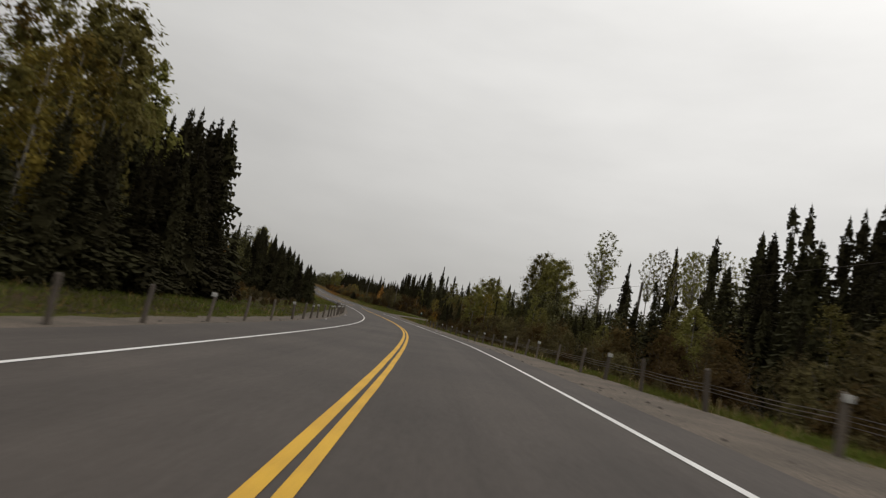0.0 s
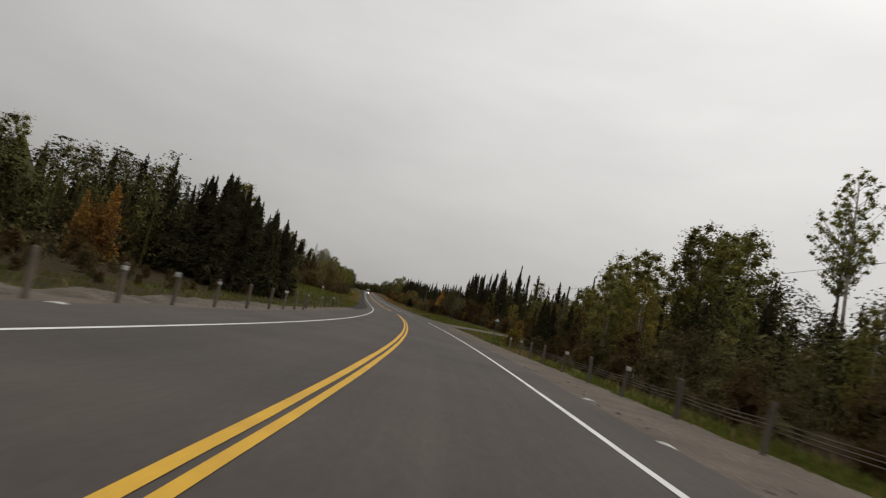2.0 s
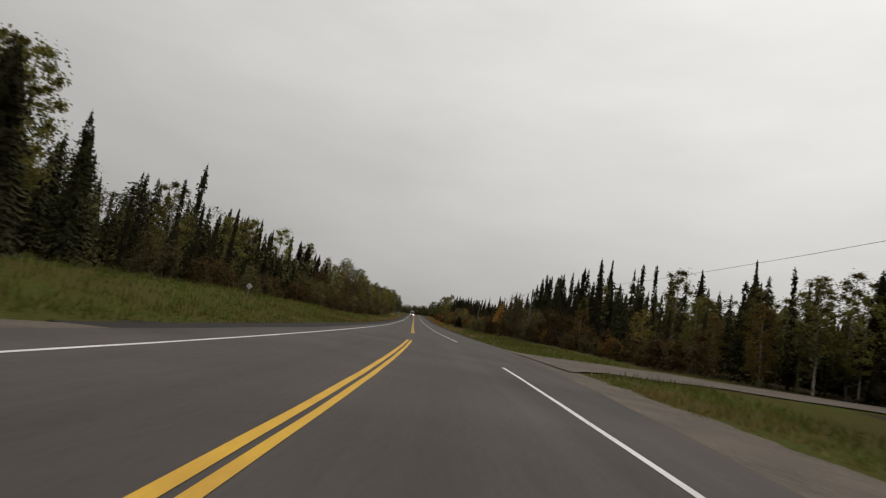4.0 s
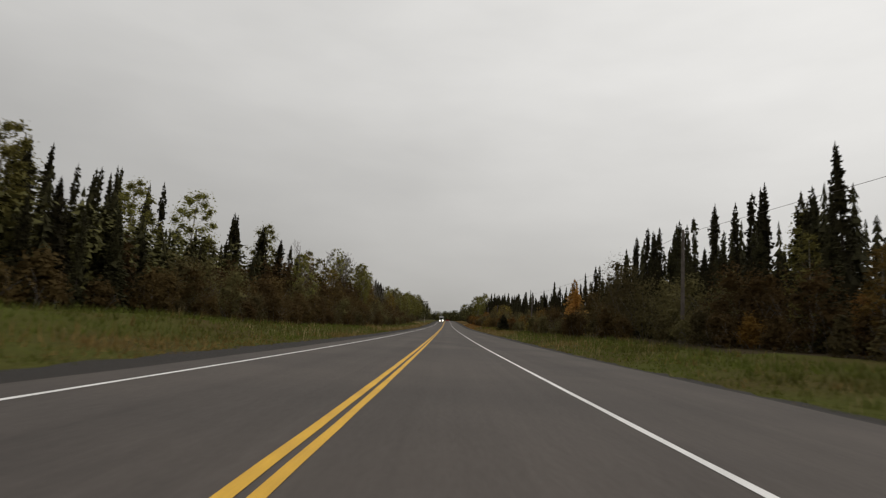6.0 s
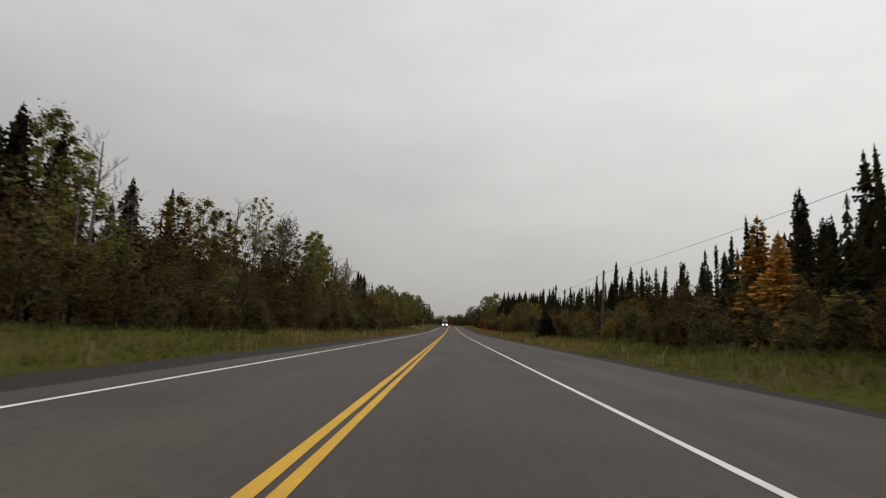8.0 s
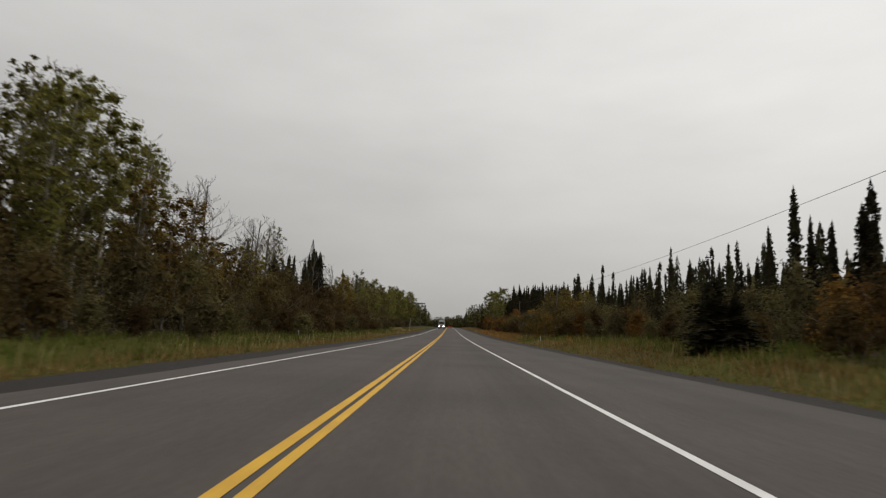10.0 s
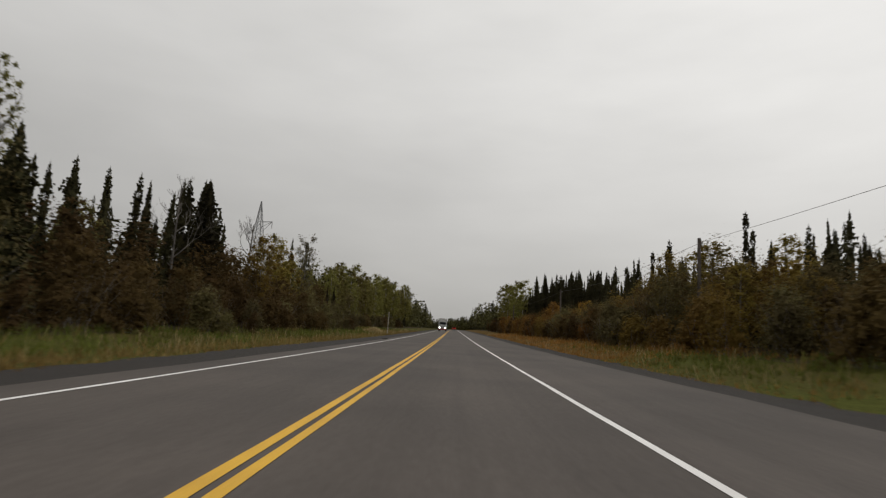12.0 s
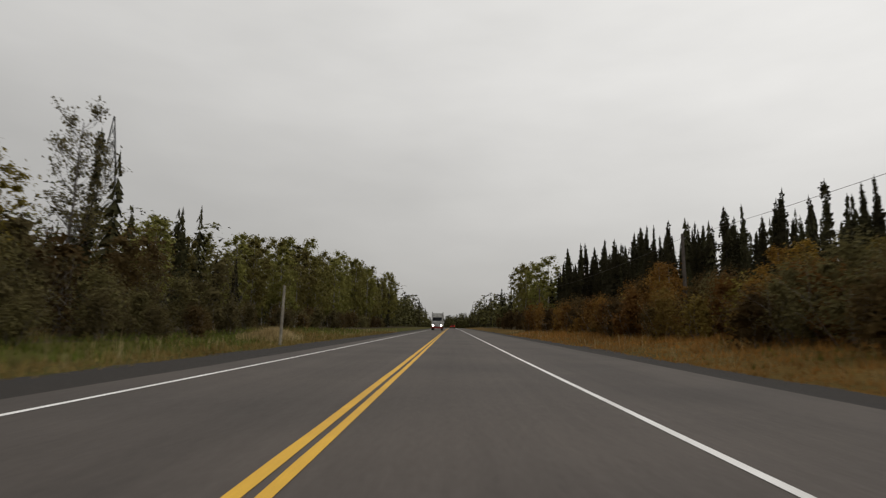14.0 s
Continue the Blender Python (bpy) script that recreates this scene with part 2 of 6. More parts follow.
def terrain(s, d):
    """Height of the ground over the road's middle."""
    b = bank(s)
    if d > 0:
        edge = gravel_right(s)
        low = np.interp(s, (0, 60, 105, 125, 165, 190), (-1.0, -0.9, -0.6, -0.15, 0.0, 0.25))
        far = np.interp(s, (0, 60, 105, 140, 175, 200), (-0.9, -0.7, -0.4, 0.0, 0.7, 1.0))
        at_edge = b * min(edge, 7) - 0.12
        if d <= edge:
            return b * d - 0.05 - 0.07 * max(0.0, (d - paved_right(s)) / (edge - paved_right(s)))
        ditch = edge + np.interp(s, (0, 110, 165), (4.5, 4.0, 2.6))
        ledge = edge + np.interp(s, (0, 100, 125), (1.2, 1.2, 0.0))
        if d < ledge:
            z = at_edge - 0.05 * (d - edge)
        elif d < ditch:
            u = (d - ledge) / (ditch - ledge)
            z = at_edge + (low - at_edge) * (u * u * (3 - 2 * u) * 0.5 + u * 0.5)
        else:
            u = min(1.0, (d - ditch) / 7.0)
            z = low + (far - low) * u
    else:
        edge = gravel_left(s)
        at_edge = b * edge - 0.12
        if d >= edge:
            return b * d - 0.05 - 0.07 * max(0.0, (paved_left(s) - d) / (paved_left(s) - edge))
        low = np.interp(s, (0, 95, 120, 180, 220), (-0.7, -0.45, -0.2, 0.0, -0.3))
        mound = np.interp(s, (0, 60, 100, 116, 128, 150, 190, 215, 260), (-0.45, -0.6, -0.5, -0.2, 0.9, 1.0, 0.85, 0.25, 0.1))
        if d > edge - 2.6:
            z = at_edge + (low - at_edge) * (edge - d) / 2.6
        else:
            u = min(1.0, (edge - 2.6 - d) / 6.0)
            z = low + (mound - low) * (u * u * (3 - 2 * u))
    out = max(0.0, abs(d) - 9)
    return z + min(1.0, out / 4) * 0.16 * noise.noise(Vector((s * 0.13, d * 0.16, 0))) + min(1.0, out / 25) * 0.5 * noise.noise(Vector((s * 0.03, d * 0.03, 4)))


def ground_at(s, d, lift=0.0):
    return at(s, d, terrain(s, d) + lift)


# ---- mesh helpers ----
def mesh_of(name, verts, faces, *mats, index=None, smooth=False):
    me = bpy.data.meshes.new(name)
    me.from_pydata([tuple(v) for v in verts], [], [tuple(f) for f in faces])
    for m in mats:
        me.materials.append(m)
    if index is not None:
        me.polygons.foreach_set("material_index", index)
    if smooth:
        me.polygons.foreach_set("use_smooth", [True] * len(me.polygons))
    me.update()
    return me


def part(name, me, parent, label="", m=None):
    """A mesh object under a thing or a part."""
    ob = new(name, me)
    ob.parent = parent
    if m is not None:
        ob.matrix_basis = m
    return tagged(ob, label)


def thing(name, m, label, category, group="", kind="", me=None):
    ob = new(name, me)
    ob.matrix_basis = m
    return tagged(ob, label, category, group, kind)


class Soup:
    """Vertices and faces gathered for one mesh."""

    def __init__(self):
        self.v, self.f, self.i = [], [], []

    def face(self, pts, mat=0):
        n = len(self.v)
        self.v.extend(pts)
        self.f.append(tuple(range(n, n + len(pts))))
        self.i.append(mat)

    def box(self, cx, cy, cz, sx, sy, sz, mat=0, bevel=0.0):
        bm = bmesh.new()
        bmesh.ops.create_cube(bm, size=1, matrix=Matrix.Translation((cx, cy, cz)) @ Matrix.Diagonal((sx, sy, sz, 1)))
        if bevel:
            bmesh.ops.bevel(bm, geom=bm.edges[:], offset=bevel, segments=2, affect="EDGES")
        self.take(bm, mat)

    def take(self, bm, mat=0):
        n = len(self.v)
        bm.verts.index_update()
        self.v.extend(tuple(v.co) for v in bm.verts)
        for f in bm.faces:
            self.f.append(tuple(n + v.index for v in f.verts))
            self.i.append(mat)
        bm.free()

    def tube(self, pts, radii, sides=6, mat=0, cap=True, tie=None):
        """A tapered tube along points; tie: the vertex of an earlier tube that it grows from. Gives its first vertex."""
        n = len(self.v)
        pts = [Vector(p) for p in pts]
        for k, p in enumerate(pts):
            along = (pts[min(k + 1, len(pts) - 1)] - pts[max(k - 1, 0)]).normalized()
            u = along.orthogonal().normalized() if abs(along.z) < 0.98 else Vector((1, 0, 0))
            w = along.cross(u).normalized()
            u = w.cross(along)
            for j in range(sides):
                a = 2 * math.pi * j / sides
                self.v.append(tuple(p + (u * math.cos(a) + w * math.sin(a)) * radii[k]))
        for k in range(len(pts) - 1):
            for j in range(sides):
                a, b = n + k * sides + j, n + k * sides + (j + 1) % sides
                self.f.append((a, b, b + sides, a + sides))
                self.i.append(mat)
        if cap:
            self.f.append(tuple(n + (len(pts) - 1) * sides + j for j in range(sides)))
            self.i.append(mat)
            self.f.append(tuple(n + j for j in reversed(range(sides))))
            self.i.append(mat)
        if tie is not None:
            self.f.append((n, n + 1, tie))
            self.i.append(mat)
        return n

    def mesh(self, name, *mats, smooth=False):
        return mesh_of(name, self.v, self.f, *mats, index=self.i, smooth=smooth)


# ---- ground, road, shoulders, markings ----
def build_ground():
    s_rows = list(np.arange(-100, 440, 3.0)) + list(np.arange(440, 1300, 20.0))
    d_cols = [-140, -100, -70, -50, -40, -32, -26, -21, -18, -16, -14, -12.5, -11, -10, -9, -8.2, -7.4, -6.6, -6.0, -5.3, -4.9, -4.3, -3,
              3, 4.4, 5.2, 6, 6.6, 7.1, 7.6, 8.2, 9, 9.6, 10.2, 11, 12, 13, 14, 15.5, 17, 19, 22, 26, 32, 40, 50, 70, 100, 140]
    rng = random.Random(5)
    verts, faces = [], []
    for s in s_rows:
        for d in d_cols:
            jit = rng.uniform(-.12, .12) if abs(d) > 9 else 0
            if paved_left(s) + .05 < d < 4.45:
                verts.append(at(s, d, bank(s) * d - 0.07))
            else:
                verts.append(ground_at(s, d + jit))
    w = len(d_cols)
    for i in range(len(s_rows) - 1):
        for j in range(w - 1):
            a = i * w + j
            faces.append((a, a + 1, a + 1 + w, a + w))
    # the sheet goes on to the horizon
    n = len(s_rows)
    ring = [j for j in range(w)] + [i * w + w - 1 for i in range(1, n)] + [(n - 1) * w + j for j in range(w - 2, -1, -1)] + [i * w for i in range(n - 2, 0, -1)]
    cx, cy, _ = at(560, 0)
    base = len(verts)
    for r in ring:
        x, y, z = verts[r]
        v = Vector((x - cx, y - cy))
        v = v.normalized() * 3800
        verts.append((cx + v.x, cy + v.y, z))
    for k in range(len(ring)):
        k2 = (k + 1) % len(ring)
        faces.append((ring[k], base + k, base + k2, ring[k2]))
    # litter under the trees, grass elsewhere
    index = []
    for i in range(n - 1):
        for j in range(w - 1):
            s, d = s_rows[i], d_cols[j] + .5
            edge = (8.6 if s < 112 else 19 if s < 205 else 15) if d < 0 else (10.5 if s < 112 else 22 if s < 190 else 18.5 if 288 < s < 338 else 16)
            cleared = d > 0 and (120 < s < 156 and d < 24 or abs(s - 145) < 7)
            index.append(1 if abs(d) > edge + 1.5 * noise.noise(Vector((s * .1, d * .1, 2))) and not cleared else 2 if d > 0 and s > 352 + 14 * noise.noise(Vector((s * .2, d * .4, 6))) else 0)
    index += [1] * len(ring)
    me = mesh_of("ground", verts, faces, SOIL, LITTER, DRY_TURF, index=index, smooth=True)
    tagged(new("ground", me), "rough grass and brown soil ground beside the highway", "ground", kind="structure")


def strip(name, s0, s1, left, right, lift, mat, step=2.0, wobble=(0, 0), cols=(0, 1), drop=0.0, seed=1):
    """A ribbon along the road between two offsets, with thickness."""
    rng = random.Random(seed)
    verts, faces = [], []
    rows = np.linspace(s0, s1, max(2, int((s1 - s0) / step) + 1))
    k = len(cols)
    for s in rows:
        a, b = left(s) + rng.uniform(-1, 1) * wobble[0], right(s) + rng.uniform(-1, 1) * wobble[1]
        for u in cols:
            d = a + (b - a) * u
            verts.append(at(s, d, lift(s, d)))
        if drop:
            verts.append(at(s, a, lift(s, a) - drop))
            verts.append(at(s, b, lift(s, b) - drop))
    w = k + (2 if drop else 0)
    for i in range(len(rows) - 1):
        for j in range(k - 1):
            p = i * w + j
            faces.append((p, p + 1, p + 1 + w, p + w))
        if drop:
            p = i * w
            faces.append((p + k, p, p + w, p + w + k))
            faces.append((p + k - 1, p + k + 1, p + w + k + 1, p + w + k - 1))
    return mesh_of(name, verts, faces, mat, smooth=False)


def build_road():
    flat = lambda s, d: bank(s) * d
    me = strip("road", -100, 1250, paved_left, paved_right, flat, ASPHALT, 3.0, (0.05, 0.06), (0, .5, 1), 0.09)
    run = me.attributes.new("run", "FLOAT_VECTOR", "POINT")
    rows = np.linspace(-100, 1250, len(me.vertices) // 5)
    across = [(paved_left(r) * (1 - u) + paved_right(r) * u, r, 0.0) for r in rows for u in (0, .5, 1, 0, 1)]
    run.data.foreach_set("vector", np.array(across, dtype=np.float32).ravel())
    tagged(new("road", me), "worn grey asphalt two-lane highway with a wide paved shoulder", "road", kind="structure")
    shoulder = lambda s, d: terrain(s, d) + 0.025
    for name, mat, s0, s1, label in (("shoulder_right_1", GRAVEL, -100, 152, "pale brown gravel shoulder of the bend"), ("shoulder_right_2", DARK_GRAVEL, 152, 760, "narrow dark gravel strip beside the asphalt")):
        me = strip(name, s0, s1, lambda s: paved_right(s) - 0.1, gravel_right, shoulder, mat, 1.0, (0, 0.3), (0, .3, .6, 1), 0.08, 2)
        tagged(new(name, me), label, "shoulder", kind="structure")
    for name, mat, s0, s1, label in (("shoulder_left_1", GRAVEL, -100, 118, "pale brown gravel shoulder of the bend"), ("shoulder_left_2", DARK_GRAVEL, 118, 760, "narrow dark gravel strip beside the asphalt")):
        me = strip(name, s0, s1, gravel_left, lambda s: paved_left(s) + 0.1, shoulder, mat, 1.0, (0.3, 0), (0, .4, .7, 1), 0.08, 3)
        tagged(new(name, me), label, "shoulder", kind="structure")
    mark = lambda s, d: bank(s) * d + 0.006
    for name, mat, a, b, s0, s1, label in (
            ("yellow_line_1", YELLOW, -0.135, -0.012, -100, 138, "yellow painted centre line, one of a double pair"),
            ("yellow_line_2", YELLOW, 0.062, 0.172, -100, 138, "yellow painted centre line, one of a double pair"),
            ("yellow_line_3", YELLOW, -0.135, -0.012, 158, 1240, "yellow painted centre line, one of a double pair"),
            ("yellow_line_4", YELLOW, 0.062, 0.172, 158, 1240, "yellow painted centre line, one of a double pair"),
            ("white_line_1", WHITE, -3.56, -3.46, -100, 1240, "thin white painted edge line on asphalt"),
            ("white_line_2", WHITE, 3.52, 3.63, -100, 126, "thin white painted edge line on asphalt"),
            ("white_line_3", WHITE, 3.52, 3.63, 152, 1240, "thin white painted edge line on asphalt")):
        me = strip(name, s0, s1, lambda s: a, lambda s: b, mark, mat, 1.5, (0.006, 0.006))
        tagged(new(name, me), label, "road marking", kind="structure")


build_ground()
build_road()
# ---- trees ----
def spruce_mesh(seed, h, spread, gaps=0.1, club=0.0, bare=0.08, gold=False, step=1.0, fine=False):
    """Crown and trunk of a conifer: a ragged dense heart and whorls of drooping boughs round it."""
    rng = random.Random(seed)
    trunk = Soup()
    lean = (rng.uniform(-.02, .02) * h, rng.uniform(-.02, .02) * h)
    path = lambda z: (lean[0] * (z / h) ** 2, lean[1] * (z / h) ** 2, z)
    zs = [0, h * .25, h * .5, h * .75, h]
    trunk.tube([path(z) for z in zs], [0.011 * h * (1 - z / h) + 0.012 for z in zs], 6)

    def reach(z):
        u = z / h
        r = spread * (1 - u) ** .8 * (.92 + .55 * noise.noise(Vector((z * .5, seed * 3.1, 0)))) + .07
        if u < .2:
            r *= .7 + 1.5 * u
        if club and u > .8:
            r = max(r, club * (1.0 - abs(u - .92) * 6.5))
        return r

    crown = Soup()
    # the heart: an uneven skin well inside the boughs
    z, rings = h * bare + .5, []
    while z < h - .3:
        bx, by, _ = path(z)
        q = (.6 if not gold else .3) * reach(z)
        a0 = rng.random()
        rings.append([(bx + q * rng.uniform(.55, 1.3) * math.cos(a0 + k * .8976), by + q * rng.uniform(.55, 1.3) * math.sin(a0 + k * .8976), z + rng.uniform(-.22, .22)) for k in range(7)])
        z += rng.uniform(.5, .8)
    for lo, hi in zip(rings, rings[1:]):
        if rng.random() < gaps:
            continue
        for k in range(7):
            if rng.random() > .12:
                crown.face((lo[k], lo[(k + 1) % 7], hi[(k + 1) % 7], hi[k]))
    z = h * bare + .3
    while z < h - .1:
        u = z / h
        r = reach(z)
        n = 9 if fine and r > .6 else 7 if r > .5 else 6 if r > .25 else 5
        a0 = rng.random() * 6.3
        for k in range(n):
            if rng.random() < gaps:
                continue
            a = a0 + 6.283 * k / n + rng.uniform(-.4, .4)
            L = max(.12, r * rng.uniform(.55, 1.22) * (1 + .5 * noise.noise(Vector((math.cos(a) * 1.3, math.sin(a) * 1.3 + seed, z * .4)))))
            droop = L * (-.34 * (1 - u) + .22 * (u - .5)) + rng.uniform(-.06, .06)
            bx, by, bz = path(z + rng.uniform(-.12, .12))
            dx, dy = math.cos(a), math.sin(a)
            px, py = -dy, dx
            steps = 3 if fine and L > .8 else 2 if L > .45 else 1
            for j in range(steps):
                v0, v1 = .25 + .75 * j / steps, .25 + .75 * (j + 1) / steps + .04
                x0, y0, z0 = bx + dx * L * v0, by + dy * L * v0, bz + droop * v0 * v0
                x1, y1, z1 = bx + dx * L * v1, by + dy * L * v1, bz + droop * v1 * v1 + (.06 * L if j == steps - 1 else 0)
                wdt = (.21 * L * (1.2 - v0) + .06) * rng.uniform(.7, 1.25)
                hang = rng.uniform(.06, .16) + .05 * L
                xm, ym, zm = (x0 + 2 * x1) / 3, (y0 + 2 * y1) / 3, (z0 + 2 * z1) / 3
                for sgn in (1, -1):
                    crown.face(((x0, y0, z0 + .03), (xm + px * wdt * sgn, ym + py * wdt * sgn, zm - hang * rng.uniform(.5, 1.2)), (x1, y1, z1)))
                crown.face(((x0, y0, z0), (xm + px * .08 * rng.uniform(-1, 1), ym + py * .08, zm - hang * 1.9), (x1, y1, z1 - .02)))
        z += step * (.13 + .13 * (1 - u)) * rng.uniform(.8, 1.25) * (h / 13) ** .5
    tx, ty, tz = path(h)
    for k in range(5):
        a = k * 1.26
        crown.face(((tx, ty, tz + .25), (tx + .09 * math.cos(a), ty + .09 * math.sin(a), tz - .4), (tx + .09 * math.cos(a + 1.2), ty + .09 * math.sin(a + 1.2), tz - .45)))
    return trunk.mesh("trunk", BARK_DARK, smooth=True), crown.mesh("crown", NEEDLES_GOLD if gold else NEEDLES)


def leaf(soup, rng, q, out, size, mat=0, wild=.55):
    """A small leaf spray at q whose upper face turns out and up, as leaves turn to the light."""
    n = (Vector(out) + Vector((rng.gauss(0, wild), rng.gauss(0, wild), .45 + rng.gauss(0, wild)))).normalized()
    a = n.orthogonal().normalized()
    b = n.cross(a)
    t = rng.random() * 6.283
    c, d = math.cos(t) * size, math.sin(t) * size
    u, w = a * c + b * d, b * c - a * d
    soup.face((q - u * .62 - w * .42, q + w * .58 - u * .1, q + u * .8 - w * .18), mat)


def grow(soup, rng, start, way, length, radius, depth, tips, up=0.25, sides=4, tie=None):
    """One limb and its branches; the ends are gathered in tips."""
    pts, p, v = [Vector(start)], Vector(start), Vector(way).normalized()
    n = 3
    for k in range(n):
        v = (v + Vector((rng.uniform(-.22, .22), rng.uniform(-.22, .22), up * rng.uniform(0, .6)))).normalized()
        p = p + v * length / n
        pts.append(p.copy())
    ring = sides if depth else 3
    first = soup.tube(pts, [max(.011, radius * (1 - .6 * k / n)) for k in range(n + 1)], ring, cap=False, tie=tie)
    if depth == 0:
        tips.append((pts[-1], v))
        tips.append(((pts[-1] + pts[-2]) / 2, v))
        return first
    for k in range(rng.choice((2, 3, 3))):
        w = (v + Vector((rng.uniform(-.9, .9), rng.uniform(-.9, .9), rng.uniform(-.15, .5)))).normalized()
        fork = rng.choice((1, 2, 3)) if k else 3
        grow(soup, rng, pts[fork], w, length * rng.uniform(.55, .8), radius * .42, depth - 1, tips, up, sides, first + fork * ring)
    tips.append((pts[-1], v))
    return first


def leafy_mesh(seed, h, bole, width, leaves, size, leaf_mat, bark, lobes=38, puff=1.0, high=.45):
    """A broadleaved tree: tapered stem, a limb to each clump, and clumps of small leaves with gaps between them.
    high: how far up the crown is widest."""
    rng = random.Random(seed)
    wood = Soup()
    lean = rng.uniform(-.04, .04) * h
    zs = [0, h * .3, h * .6, h * .93]
    stem = [Vector((lean * (z / h) ** 2 + rng.uniform(-.08, .08), rng.uniform(-.08, .08), z)) for z in zs]
    wood.tube(stem, [0.011 * h * (1 - .85 * z / h) for z in zs], 7, cap=False)

    def on_stem(z):
        k = min(2, int(z / (h * .3)))
        return stem[k].lerp(stem[k + 1], min(1, (z - zs[k]) / (zs[k + 1] - zs[k])))

    crown = Soup()
    per = leaves // lobes
    for k in range(lobes):
        u = min(.985, (k + rng.random()) / lobes)
        wide = math.sin(math.pi * .5 * min(1, (u + .12) / (high + .12))) if u < high else math.cos(math.pi * .5 * (u - high) / (1.06 - high)) ** .75
        a = k * 2.4 + rng.uniform(-.6, .6)
        r = width * wide * rng.uniform(.35, .88)
        z = h * (bole + (1 - bole) * u)
        c = Vector((math.cos(a) * r, math.sin(a) * r, z - .25)) + Vector((on_stem(min(z, h * .92)).x, on_stem(min(z, h * .92)).y, 0))
        big = puff * (.36 + .19 * width) * rng.uniform(.7, 1.3) * (1.1 - .35 * u)
        foot = on_stem(max(h * .12, z - r * rng.uniform(.7, 1.2) - .3))
        mid = foot.lerp(c, .55) + Vector((rng.uniform(-.15, .15), rng.uniform(-.15, .15), -.12 * r))
        wood.tube([foot, mid, c], [.0035 * h * (1.15 - u), .0022 * h * (1.15 - u), .012], 3, cap=False, tie=7 * min(range(4), key=lambda m: abs(zs[m] - foot.z)))
        for q in range(per):
            o = Vector((rng.gauss(0, 1), rng.gauss(0, 1), rng.gauss(0, 1))).normalized()
            far = min(1.2, abs(rng.gauss(0, .55)) + .15) * (1 + .55 * noise.noise(o * 1.6 + c))
            p = c + Vector((o.x, o.y, o.z * .8)) * big * far
            leaf(crown, rng, p, (p - Vector((0, 0, h * (bole + .45 * (1 - bole))))).normalized() * .7 + o * .4, size * rng.uniform(.6, 1.3) * (1.35 if far < .4 else 1))
    return wood.mesh("trunk", bark, smooth=True), crown.mesh("crown", leaf_mat)


def bare_mesh(seed, h, width, bark):
    """A leafless tree: stem and a fan of rising limbs that fork into twigs."""
    rng = random.Random(seed)
    wood, tips = Soup(), []
    zs = [0, h * .35, h * .65, h * .95]
    stem = [(rng.uniform(-.15, .15), rng.uniform(-.15, .15), z) for z in zs]
    wood.tube(stem, [0.012 * h * (1 - .85 * z / h) + .012 for z in zs], 6, cap=False)
    z = .36 * h
    twigs = Soup()
    core = twigs.tube(stem, [.01] * 4, 3, cap=False)
    while z < h * .9:
        k = 0 if z < zs[1] else 1 if z < zs[2] else 2
        base = Vector(stem[k]).lerp(Vector(stem[k + 1]), (z - zs[k]) / (zs[k + 1] - zs[k]))
        a = rng.random() * 6.3
        grow(twigs, rng, base, (math.cos(a), math.sin(a), .8), width * rng.uniform(.7, 1.15) * (1.2 - z / h), .006 * h * (1.25 - z / h) + .014, 3, tips, .35, 3, core + 3 * (k + 1))
        z += h * .05 * rng.uniform(.7, 1.4)
    return wood.mesh("trunk", bark, smooth=True), twigs.mesh("bare_crown", bark)


def twiggy_mesh(seed, h, width, bark, leaf_mat):
    """A thin old tree: a slender stem, long crooked limbs and small tufts of leaves at their ends."""
    rng = random.Random(seed)
    wood, crown, tips = Soup(), Soup(), []
    zs = [0, h * .2, h * .4, h * .6, h * .8, h * .97]
    stem = [(rng.uniform(-.16, .16), rng.uniform(-.16, .16), z) for z in zs]
    wood.tube(stem, [0.0078 * h * (1 - .88 * z / h) + .012 for z in zs], 7, cap=False)
    z = .38 * h
    while z < h * .95:
        k = min(4, int(z / (h * .2)))
        base = Vector(stem[k]).lerp(Vector(stem[k + 1]), (z - zs[k]) / (zs[k + 1] - zs[k]))
        a, u = rng.random() * 6.3, z / h
        grow(wood, rng, base, (math.cos(a), math.sin(a), .35 + .5 * u), width * rng.uniform(.45, .8) * (1.15 - .75 * abs(u - .6)), .0035 * h * (1.25 - u) + .01, 2, tips, .2, 3, 7 * k)
        z += h * .026 * rng.uniform(.6, 1.4)
    for p, v in tips:
        if rng.random() < .75:
            for _ in range(rng.randrange(2, 6)):
                leaf(crown, rng, p + Vector((rng.gauss(0, .17), rng.gauss(0, .17), rng.gauss(0, .13))), (0, 0, .3), rng.uniform(.11, .2), 0, .9)
    return wood.mesh("trunk", bark, smooth=True), crown.mesh("crown", leaf_mat)


